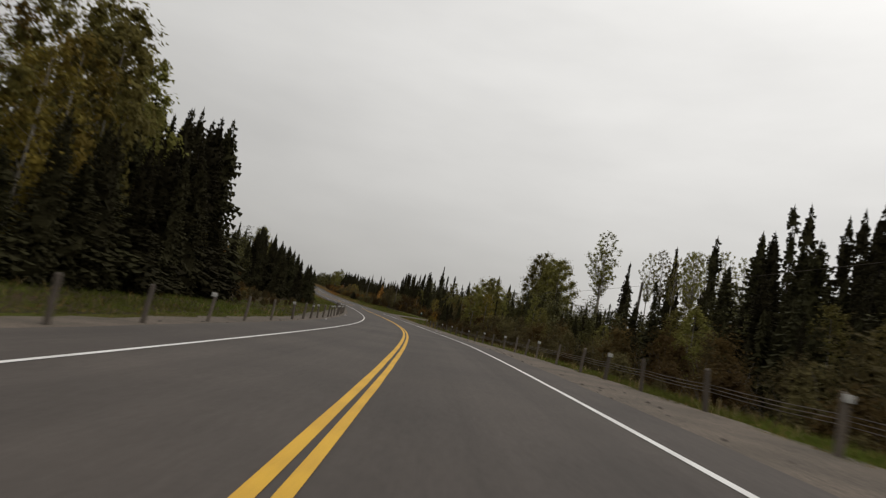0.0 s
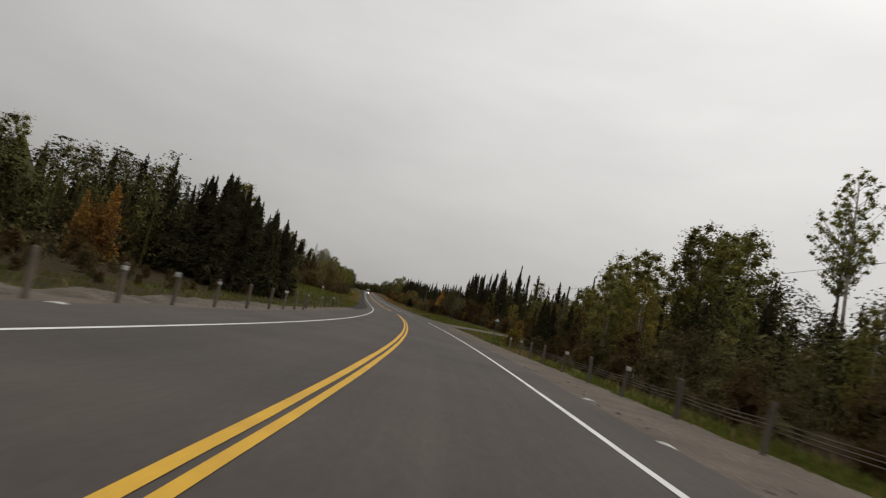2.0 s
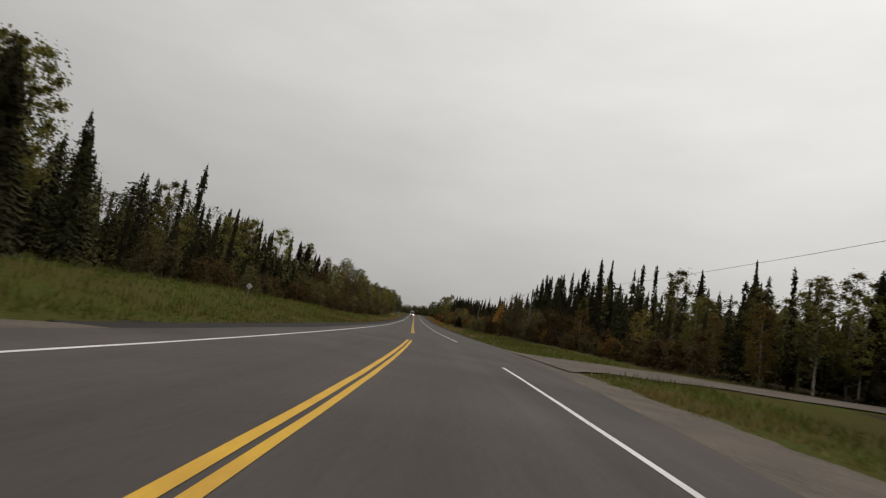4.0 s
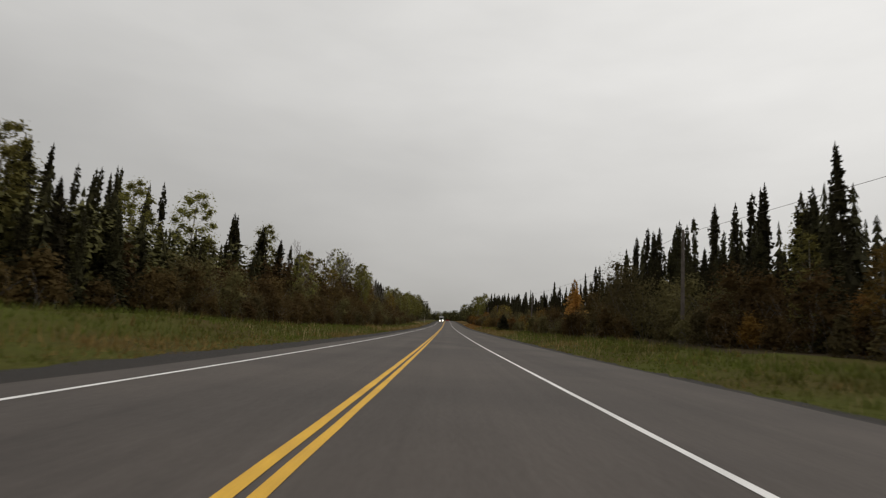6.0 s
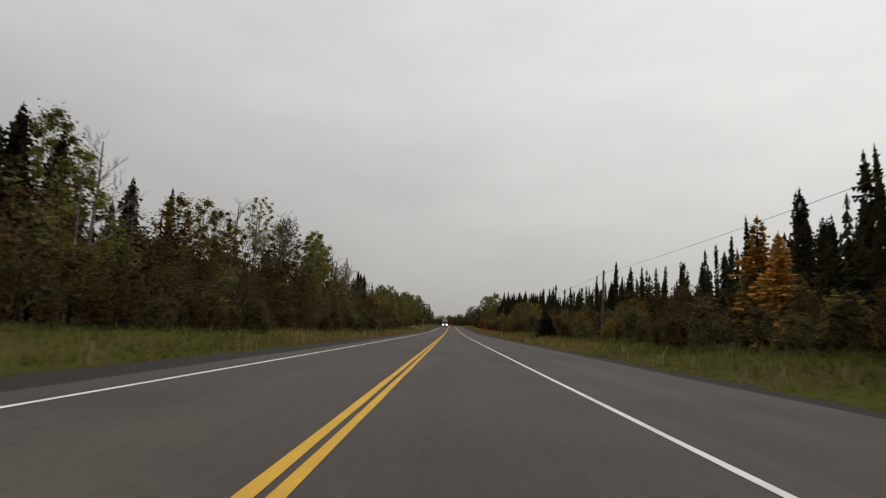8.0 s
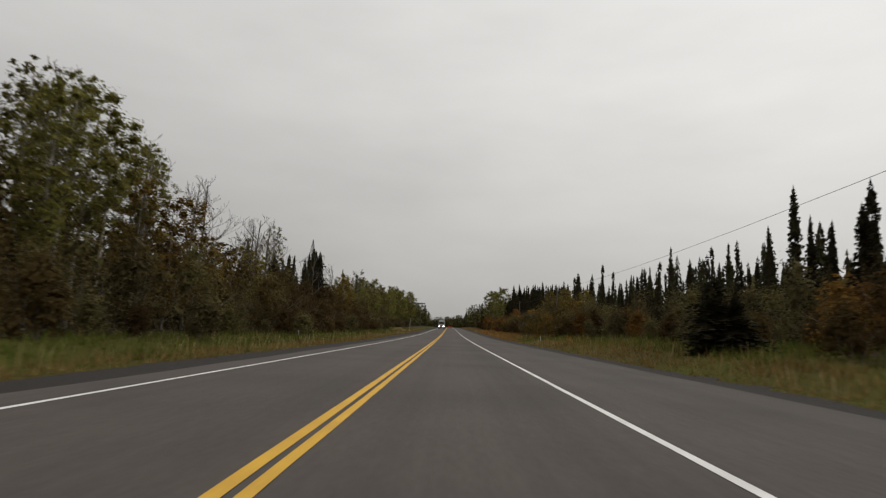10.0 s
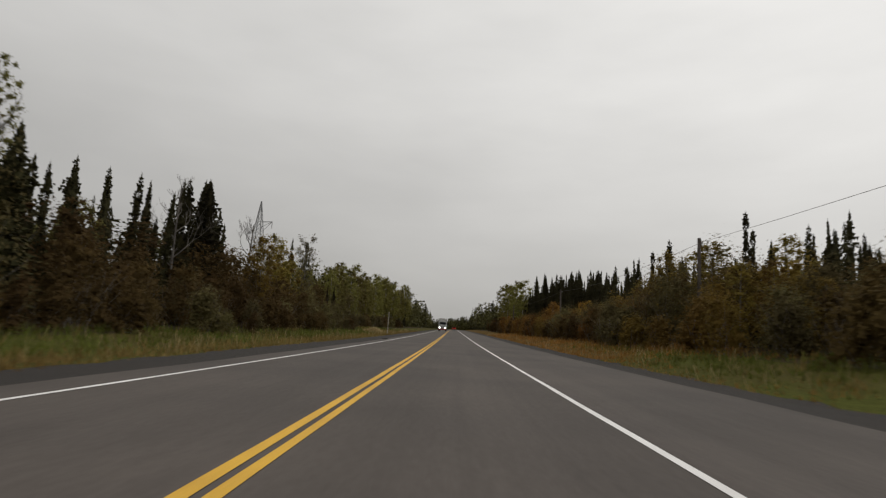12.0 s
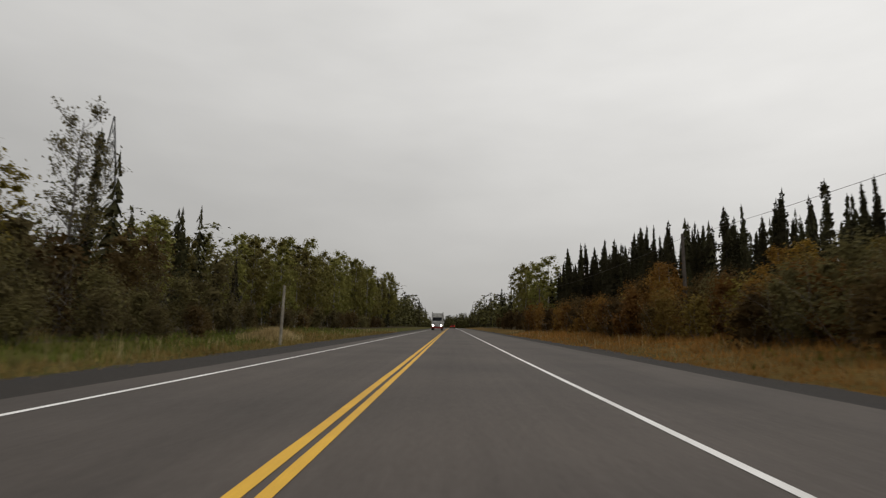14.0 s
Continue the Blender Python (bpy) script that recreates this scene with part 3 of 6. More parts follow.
def shrub_mesh(seed, h, width, leaves, size, leaf_mat, bark=None):
    """Many stems from one root under a crown of rounded lobes, with loose shoots above it."""
    rng = random.Random(seed)
    wood, tips = Soup(), []
    root = None
    for k in range(5):
        a = rng.random() * 6.3
        r = rng.uniform(0, .35) * width
        root = grow(wood, rng, (math.cos(a) * r, math.sin(a) * r, -0.1), (math.cos(a) * .6, math.sin(a) * .6, 1.3), h * rng.uniform(.34, .48), .024, 1, tips, .15, 3, root)
    crown = Soup()
    lobes = []
    for k in range(11):
        a, u = rng.random() * 6.283, (k + .5) / 11
        r = width * .62 * (1 - u) ** .5 * rng.uniform(.5, 1.1)
        lobes.append((Vector((r * math.cos(a), r * math.sin(a), h * (.14 + .7 * u * rng.uniform(.85, 1.1)))), h * rng.uniform(.10, .17) + .16 * width * rng.uniform(.6, 1.2)))
    for p, big in lobes:
        for k in range(leaves // 13):
            o = Vector((rng.gauss(0, 1), rng.gauss(0, 1), rng.gauss(0, 1))).normalized()
            if k % 7 == 0:
                q = p + o * big * .5 * rng.random()
                q.z = max(.1, q.z)
                leaf(crown, rng, q, o, size * 2.6)
            else:
                q = p + o * big * (.55 + .62 * rng.random() ** .8)
                q.z = max(.04, q.z + rng.gauss(0, .04) * h)
                leaf(crown, rng, q, o, size * rng.uniform(.6, 1.25))
    for p, v in tips:
        for _ in range(max(1, leaves // 9 // len(tips))):
            q = p + Vector((rng.gauss(0, .12), rng.gauss(0, .12), rng.gauss(-.1, .16)))
            leaf(crown, rng, q, (0, 0, .3), size * rng.uniform(.5, 1.0), 0, .9)
    return wood.mesh("stem_clump", bark or BARK_GREY, smooth=False), crown.mesh("crown", leaf_mat)


class Kind:
    """A kind of tree: some built shapes, and copies of them by height."""

    def __init__(self, name, label, category, group, shapes, nominal, parts=("trunk", "crown")):
        self.name, self.label, self.category, self.group = name, label, category, group
        self.shapes, self.nominal, self.parts, self.count = shapes, nominal, parts, 0

    def plant(self, s, d, h, rng, shape=None, fat=1.0, label=""):
        k = rng.randrange(len(self.shapes)) if shape is None else shape
        q = h / self.nominal
        x, y, z = ground_at(s, d, -0.08)
        w = q * fat * rng.uniform(.88, 1.12)
        m = Matrix.Translation((x, y, z)) @ Matrix.Rotation(rng.random() * 6.283, 4, "Z") @ Matrix.Rotation(rng.uniform(-.02, .02), 4, "X") @ Matrix.Diagonal((w, w, q, 1))
        root = thing(self.name, m, label or self.label, self.category, self.group)
        for nm, me in zip(self.parts, self.shapes[k]):
            part(nm, me, root)
        self.count += 1
        return root


BLACK_SPRUCE = Kind("black_spruce", "dark narrow spruce with drooping boughs in roadside forest", "spruce tree", "spruces along the road",
                    [spruce_mesh(k, 13, w, g, c, b, step=1.28) for k, w, g, c, b in ((1, 1.35, .12, 0, .03), (2, 1.1, .16, .3, .05), (3, 1.55, .1, 0, .02), (4, 1.0, .2, .42, .06), (5, 1.25, .14, .34, .04), (6, 1.65, .12, 0, .02), (7, 1.15, .14, .26, .03), (8, 1.4, .16, .36, .04))], 13)
FAR_SPRUCE = Kind("black_spruce", "dark narrow spruce with drooping boughs in roadside forest", "spruce tree", "spruces along the road",
                  [spruce_mesh(k, 13, 1.7, .05, c, .03, step=1.35) for k, c in ((14, 0), (15, .3), (16, 0))], 13)
FULL_SPRUCE = Kind("white_spruce", "broad dark green spruce standing at the forest edge", "spruce tree", "spruces along the road",
                   [spruce_mesh(k, 13, w, .06, 0, .02) for k, w in ((11, 2.5), (12, 2.9), (13, 2.2))], 13)
NEAR_SPRUCE = Kind("white_spruce", "broad dark green spruce standing at the forest edge", "spruce tree", "spruces along the road",
                   [spruce_mesh(k, 13, w, .12, 0, .02, step=1.2, fine=True) for k, w in ((17, 2.5), (18, 2.8), (19, 2.2))], 13)
LARCH = Kind("larch", "slender larch with orange autumn needles", "larch tree", "larches along the road",
             [spruce_mesh(21, 9, 1.7, .1, 0, .05, True), spruce_mesh(22, 9, 2.0, .1, 0, .05, True)], 9)
ASPEN = Kind("aspen", "green-leaved aspen with a pale slender trunk", "aspen tree", "aspens along the road",
             [leafy_mesh(k, 14, b, w, 4200, .205, LEAF_GREEN, BARK_PALE, 34, 1.15) for k, b, w in ((31, .26, 3.2), (32, .16, 3.5), (33, .34, 3.0), (34, .12, 3.3))], 14)
NEAR_ASPEN = Kind("aspen", "green-leaved aspen with a pale slender trunk", "aspen tree", "aspens along the road",
                  [leafy_mesh(k, 9, b, w, 4400, .16, LEAF_GREEN, BARK_PALE, 40, .9) for k, b, w in ((231, .24, 2.4), (232, .14, 2.7), (233, .18, 2.2))], 9)
TALL_ASPEN = Kind("aspen", "green-leaved aspen with a pale slender trunk", "aspen tree", "aspens along the road",
                  [leafy_mesh(k, 14, b, w, 6600, .15, LEAF_GREEN, BARK_PALE, 48, .85, .6) for k, b, w in ((331, .36, 2.6), (332, .42, 2.9))], 14)
FAR_ASPEN = Kind("aspen", "green-leaved aspen with a pale slender trunk", "aspen tree", "aspens along the road",
                 [leafy_mesh(k, 14, b, w, 2400, .29, LEAF_GREEN, BARK_PALE, 30, 1.1) for k, b, w in ((131, .26, 3.2), (132, .16, 3.5), (133, .3, 3.0))], 14)
SPARSE_ASPEN = Kind("tall_aspen", "tall thin aspen with sparse high leaves and pale trunk", "aspen tree", "aspens along the road",
                    [leafy_mesh(k, 18, .58, 3.0, 2900, .14, LEAF_GREEN, BARK_PALE, 78, .52, .58) for k in (36, 37, 38)], 18)
BIRCH = Kind("birch", "birch with thinning yellow autumn leaves", "birch tree", "birches along the road",
             [leafy_mesh(k, 9, .15, 2.3, 3000, .145, LEAF_YELLOW, BARK_PALE) for k in (41, 42, 43)], 9)
AMBER = Kind("amber_birch", "young birch in amber-orange autumn leaf", "birch tree", "birches along the road",
             [leafy_mesh(k, 7, .08, 2.0, 3000, .135, LEAF_AMBER, BARK_PALE) for k in (48, 49)], 7)
BARE = Kind("bare_tree", "leafless grey tree with fine upright branches", "bare tree", "bare trees along the road",
            [bare_mesh(k, 13, 2.9, BARK_GREY) for k in (51, 52, 53)], 13, ("trunk", "bare_crown"))
TWIGGY = Kind("old_aspen", "thin old aspen with crooked grey limbs and sparse leaf tufts", "aspen tree", "aspens along the road",
              [twiggy_mesh(k, 14, 1.9, BARK_GREY, LEAF_OLIVE) for k in (46, 47)], 15.2)


class Shrub(Kind):
    """A shrub in low, tall and tree-like growth, so that its leaves keep their size; finer in the front rows."""

    def plant(self, s, d, h, rng, shape=None, fat=1.0, label=""):
        size = 0 if h < 3.8 else 1 if h < 6.6 else 2
        self.nominal = (2.8, 5.2, 8.6)[size]
        front = 6 if (abs(d) < 19 or d > 0 and 195 < s) and abs(d) < 24 and s < 432 else 0
        return Kind.plant(self, s, d, h, rng, front + 2 * size + rng.randrange(2), fat, label)


def shrub_shapes(first, mat):
    """Coarse shapes, then fine ones, each in three growths."""
    return [shrub_mesh(first + k + 3 * q + 20 * fine, h, w, count * (3 + 3 * fine) // 4, (.18, .12)[fine], mat)
            for fine in (0, 1) for q, (h, w, count) in enumerate(((2.8, 1.5, 1000), (5.2, 2.3, 1500), (8.6, 3.0, 1900))) for k in range(2)]


SHRUBS = [Shrub(n, lab, "shrub", "shrubs along the road", shrub_shapes(60 + 50 * j, mat), 3.0, ("stem_clump", "crown"))
          for j, (n, lab, mat) in enumerate((("alder_shrub", "brown-leaved alder shrub at the forest edge", LEAF_BROWN),
                                             ("willow_shrub", "olive green willow shrub at the forest edge", LEAF_OLIVE),
                                             ("rust_shrub", "rust-orange autumn shrub at the forest edge", LEAF_RUST),
                                             ("yellowing_shrub", "yellowing leafy shrub at the forest edge", LEAF_YELLOW)))]
ALDER, WILLOW, RUST, YELLOWING = SHRUBS


def top_at(kind, s, d, top, rng, **more):
    """Plants a tree whose tip stands at a height over the road's middle."""
    return kind.plant(s, d, max(1.5, top - terrain(s, d)), rng, **more)


def rows_of(side, s0, s1, lines, mix, rng, pitch=4.0, free=(), clump=0.0):
    """Rows of trees: each line is offset, height; mix gives the kinds and their shares; free holds stretches left open;
    clump lets heights, offsets and kinds change in patches."""
    kinds, shares = [k for k, _ in mix], [w for _, w in mix]
    for off, tall in lines:
        s = s0 + rng.uniform(0, pitch)
        while s < s1:
            if not any(a < s < b for a, b in free):
                wave = noise.noise(Vector((s * .11, side * off(s) * .15, 3))) * clump
                hue = noise.noise(Vector((s * .08, side * off(s) * .1, 9)))
                if clump and rng.random() < .75:
                    kind, left = kinds[-1], min(.999, max(0, .5 + hue * 1.1)) * sum(shares)
                    for k, w in mix:
                        if left < w:
                            kind = k
                            break
                        left -= w
                else:
                    kind = rng.choices(kinds, shares)[0]
                kind.plant(s, side * (off(s) + rng.uniform(-1.3, 1.3) - 2.2 * wave), tall(s) * rng.uniform(.7, 1.12) * (1 + wave), rng)
            s += pitch * rng.uniform(.6, 1.4)


R = random.Random(11)
line = lambda *pairs: (lambda s: float(np.interp(s, [p[0] for p in pairs], [p[1] for p in pairs])))
flat = lambda v: (lambda s: v)

# trees that stand out, left of the road: kind, s, d, height of the tip
for kind, s, d, top in (
        (NEAR_SPRUCE, 45.2, -16.1, 13.4), (NEAR_SPRUCE, 43.6, -16.8, 12.9), (NEAR_SPRUCE, 41.8, -17.4, 12.8), (NEAR_SPRUCE, 39.6, -17.2, 12.0), (FULL_SPRUCE, 44.6, -21.5, 13.4), (FULL_SPRUCE, 42, -21, 13.2), (FULL_SPRUCE, 46.4, -22.4, 12.8), (FULL_SPRUCE, 40, -22.5, 13.6), (FULL_SPRUCE, 37.5, -21.5, 13.2), (NEAR_SPRUCE, 47.6, -19, 12.4), (NEAR_SPRUCE, 45.5, -17.6, 13.0), (NEAR_SPRUCE, 42.5, -18.4, 12.8), (NEAR_SPRUCE, 46.5, -16.6, 9.6), (NEAR_SPRUCE, 48, -18.5, 9.0), (NEAR_SPRUCE, 36, -17.2, 9.0), (NEAR_SPRUCE, 31, -16, 8.2), (NEAR_SPRUCE, 27, -15.5, 7.4), (ASPEN, 33.5, -20, 14.8), (ASPEN, 29, -17, 12.8), (BIRCH, 26, -17, 11.2), (ASPEN, 18, -16, 10.5), (BIRCH, 22, -15.5, 9.0), (NEAR_SPRUCE, 38, -17, 9.8), (NEAR_SPRUCE, 41, -19, 10.5), (NEAR_SPRUCE, 34, -15.5, 8.5),
        (ASPEN, 31, -18.5, 15.2), (ASPEN, 36, -18.5, 14.2), (ASPEN, 39, -19.5, 11.8), (ASPEN, 27, -19, 14.5), (BIRCH, 24, -20, 12.5), (BIRCH, 20, -18, 10.5), (ASPEN, 22, -23, 14.0),
        (NEAR_SPRUCE, 30, -14.8, 7.5), (NEAR_SPRUCE, 34, -14.6, 8.0), (NEAR_SPRUCE, 26, -14.5, 7.0), (NEAR_SPRUCE, 38, -15, 8.5), (NEAR_SPRUCE, 22, -14.3, 6.5), (NEAR_SPRUCE, 43.5, -20, 12.4), (NEAR_SPRUCE, 40, -16.5, 10.6), (NEAR_SPRUCE, 37, -19.5, 11.2), (NEAR_SPRUCE, 118, -21, 10.0), (FULL_SPRUCE, 129, -25, 13.4), (FULL_SPRUCE, 132, -25, 13.6), (ASPEN, 138, -25, 13.8), (FULL_SPRUCE, 135, -22.5, 11.8), (ASPEN, 141, -26, 14.4), (ASPEN, 122, -48, 13.6), (ASPEN, 160, -60, 16.5), (ASPEN, 155, -54, 16.0),
        (ASPEN, 140, -38, 14.0), (BLACK_SPRUCE, 119.4, -28.4, 12.4), (BLACK_SPRUCE, 115, -30, 11.2), (BIRCH, 111, -29, 6.5), (LARCH, 106.5, -27.8, 6.8), (LARCH, 103.6, -28.6, 5.4),
        (FULL_SPRUCE, 126, -24, 12.7), (NEAR_SPRUCE, 123, -21.5, 11.2), (NEAR_SPRUCE, 127.5, -21.8, 12.2), (NEAR_SPRUCE, 130, -18.7, 10.2), (NEAR_SPRUCE, 128, -16.5, 9.0), (NEAR_SPRUCE, 124, -17.5, 8.0), (NEAR_SPRUCE, 120, -18, 8.2), (FULL_SPRUCE, 121.5, -25, 11.5),
        (BLACK_SPRUCE, 168, -25, 14.0), (BLACK_SPRUCE, 210.5, -36, 15.6), (BLACK_SPRUCE, 217, -36, 15.0), (BLACK_SPRUCE, 221, -36, 15.4), (ASPEN, 228, -37.5, 16.4), (BLACK_SPRUCE, 237, -41, 18.0), (BLACK_SPRUCE, 232, -35.8, 17.1), (BLACK_SPRUCE, 256, -35, 15.0), (ASPEN, 278, -28, 14.8), (BARE, 249, -22.3, 12.8), (FULL_SPRUCE, 257, -24.7, 11.7), (BLACK_SPRUCE, 277, -31.4, 15.5), (ASPEN, 301, -25.5, 16.0), (ASPEN, 193, -26, 12.1), (BLACK_SPRUCE, 195, -26, 11.6), (ASPEN, 198, -29, 12.0), (BLACK_SPRUCE, 200, -26, 11.1), (BLACK_SPRUCE, 202.5, -26, 11.6), (BLACK_SPRUCE, 205, -26, 12.4), (FULL_SPRUCE, 197, -25, 9.5), (FULL_SPRUCE, 203, -24.5, 9.0), (BIRCH, 268, -26, 13.0), (TALL_ASPEN, 275, -25, 13.0), (SPARSE_ASPEN, 282, -23, 16.2), (BARE, 284, -24, 15.4), (BIRCH, 272, -22, 11.0), (BARE, 278, -24, 14.5), (BARE, 289, -22, 15.5), (BARE, 308, -22, 14.8), (BIRCH, 312, -20, 11.0), (TALL_ASPEN, 310, -24, 14.6),
        (BLACK_SPRUCE, 230, -41, 18.4), (ASPEN, 229, -30.8, 15.9), (FULL_SPRUCE, 234, -27.2, 14.1), (BLACK_SPRUCE, 251, -33.4, 16.6), (FULL_SPRUCE, 250, -28.6, 14.8), (ASPEN, 254, -29, 16.0), (FULL_SPRUCE, 250, -26, 13.0),
        (ASPEN, 245, -20.5, 10.6), (BARE, 302, -25.5, 17.3), (SPARSE_ASPEN, 299, -24.5, 16.6), (TALL_ASPEN, 293, -18.6, 12.4), (TALL_ASPEN, 298, -20, 14.6), (SPARSE_ASPEN, 295, -19, 14.2), (SPARSE_ASPEN, 301, -20.5, 13.6), (BIRCH, 303.5, -19.5, 10.6),
        (BARE, 335, -21.3, 13.4), (BARE, 347, -26.5, 16.3), (SPARSE_ASPEN, 348.8, -24.6, 15.2), (BARE, 344, -24.1, 13.1), (BARE, 316, -21, 13.8), (TWIGGY, 327.6, -21.4, 10.6), (BARE, 331, -21.8, 12.6), (SPARSE_ASPEN, 305, -20, 13.2), (BIRCH, 309, -20, 10.5), (BARE, 323, -25, 15.5),
        (BLACK_SPRUCE, 376, -38.6, 16.6), (BLACK_SPRUCE, 371, -31.4, 14.4), (BLACK_SPRUCE, 382, -31, 14.6), (FULL_SPRUCE, 378, -25.5, 15.2), (BLACK_SPRUCE, 374, -25.7, 14.2), (FULL_SPRUCE, 382.5, -27, 16.3), (BLACK_SPRUCE, 394, -30.4, 15.0), (BLACK_SPRUCE, 390, -28, 12.5), (BARE, 391, -25, 13.5),
        (BLACK_SPRUCE, 352.2, -26, 10.8), (BLACK_SPRUCE, 354.5, -26, 10.7), (BLACK_SPRUCE, 356.6, -26.4, 10.8), (BLACK_SPRUCE, 358.8, -26, 11.4), (BLACK_SPRUCE, 349.5, -25, 10.4), (BLACK_SPRUCE, 360.5, -27, 10.6), (ALDER, 376, -22, 9.0), (ALDER, 380, -23, 9.2), (ALDER, 384, -23.5, 9.6), (ALDER, 372, -23, 8.5), (ALDER, 388, -24, 8.5), (BARE, 369, -23.5, 13.2), (BLACK_SPRUCE, 362.8, -24, 11.8), (BLACK_SPRUCE, 364.6, -24, 11.8), (BLACK_SPRUCE, 366.3, -24, 9.0), (BLACK_SPRUCE, 368.4, -24, 10.8), (FULL_SPRUCE, 372, -24.3, 13.8), (FULL_SPRUCE, 376.6, -24.3, 14.8), (BIRCH, 322, -22, 8.8), (BIRCH, 326.4, -22, 8.9), (BIRCH, 330.6, -22.4, 10), (BIRCH, 318.5, -21.5, 9.0), (BLACK_SPRUCE, 339.7, -22, 9.6), (BLACK_SPRUCE, 342, -23, 8.8), (FULL_SPRUCE, 348.4, -22.2, 10.9), (BIRCH, 335, -22, 9.2),
        (BIRCH, 383, -20.4, 10.6), (BIRCH, 394, -22.6, 12.4), (BIRCH, 397.5, -22.4, 11.2), (BIRCH, 399.5, -21.6, 9.6), (BIRCH, 390, -21.5, 10.4), (TWIGGY, 405.5, -21.4, 14.3), (TWIGGY, 406.6, -22.2, 12.6), (BLACK_SPRUCE, 408.6, -22.3, 13.4),
        (ASPEN, 484, -31, 17.4), (ASPEN, 492, -34, 19.2), (ASPEN, 490, -28.6, 18.6), (ASPEN, 500, -21.1, 15.3), (SPARSE_ASPEN, 505, -23.5, 16.7), (SPARSE_ASPEN, 528, -24, 18.4)):
    top_at(FAR_ASPEN if kind is ASPEN and s > 430 else FAR_SPRUCE if kind is BLACK_SPRUCE and (s > 440 or abs(d) > 36) else NEAR_ASPEN if kind is ASPEN and s < 60 else kind, s, d, top, R, fat=.98 if s < 60 and kind is NEAR_SPRUCE else .78 if s < 60 and kind is not FULL_SPRUCE else 1.0)
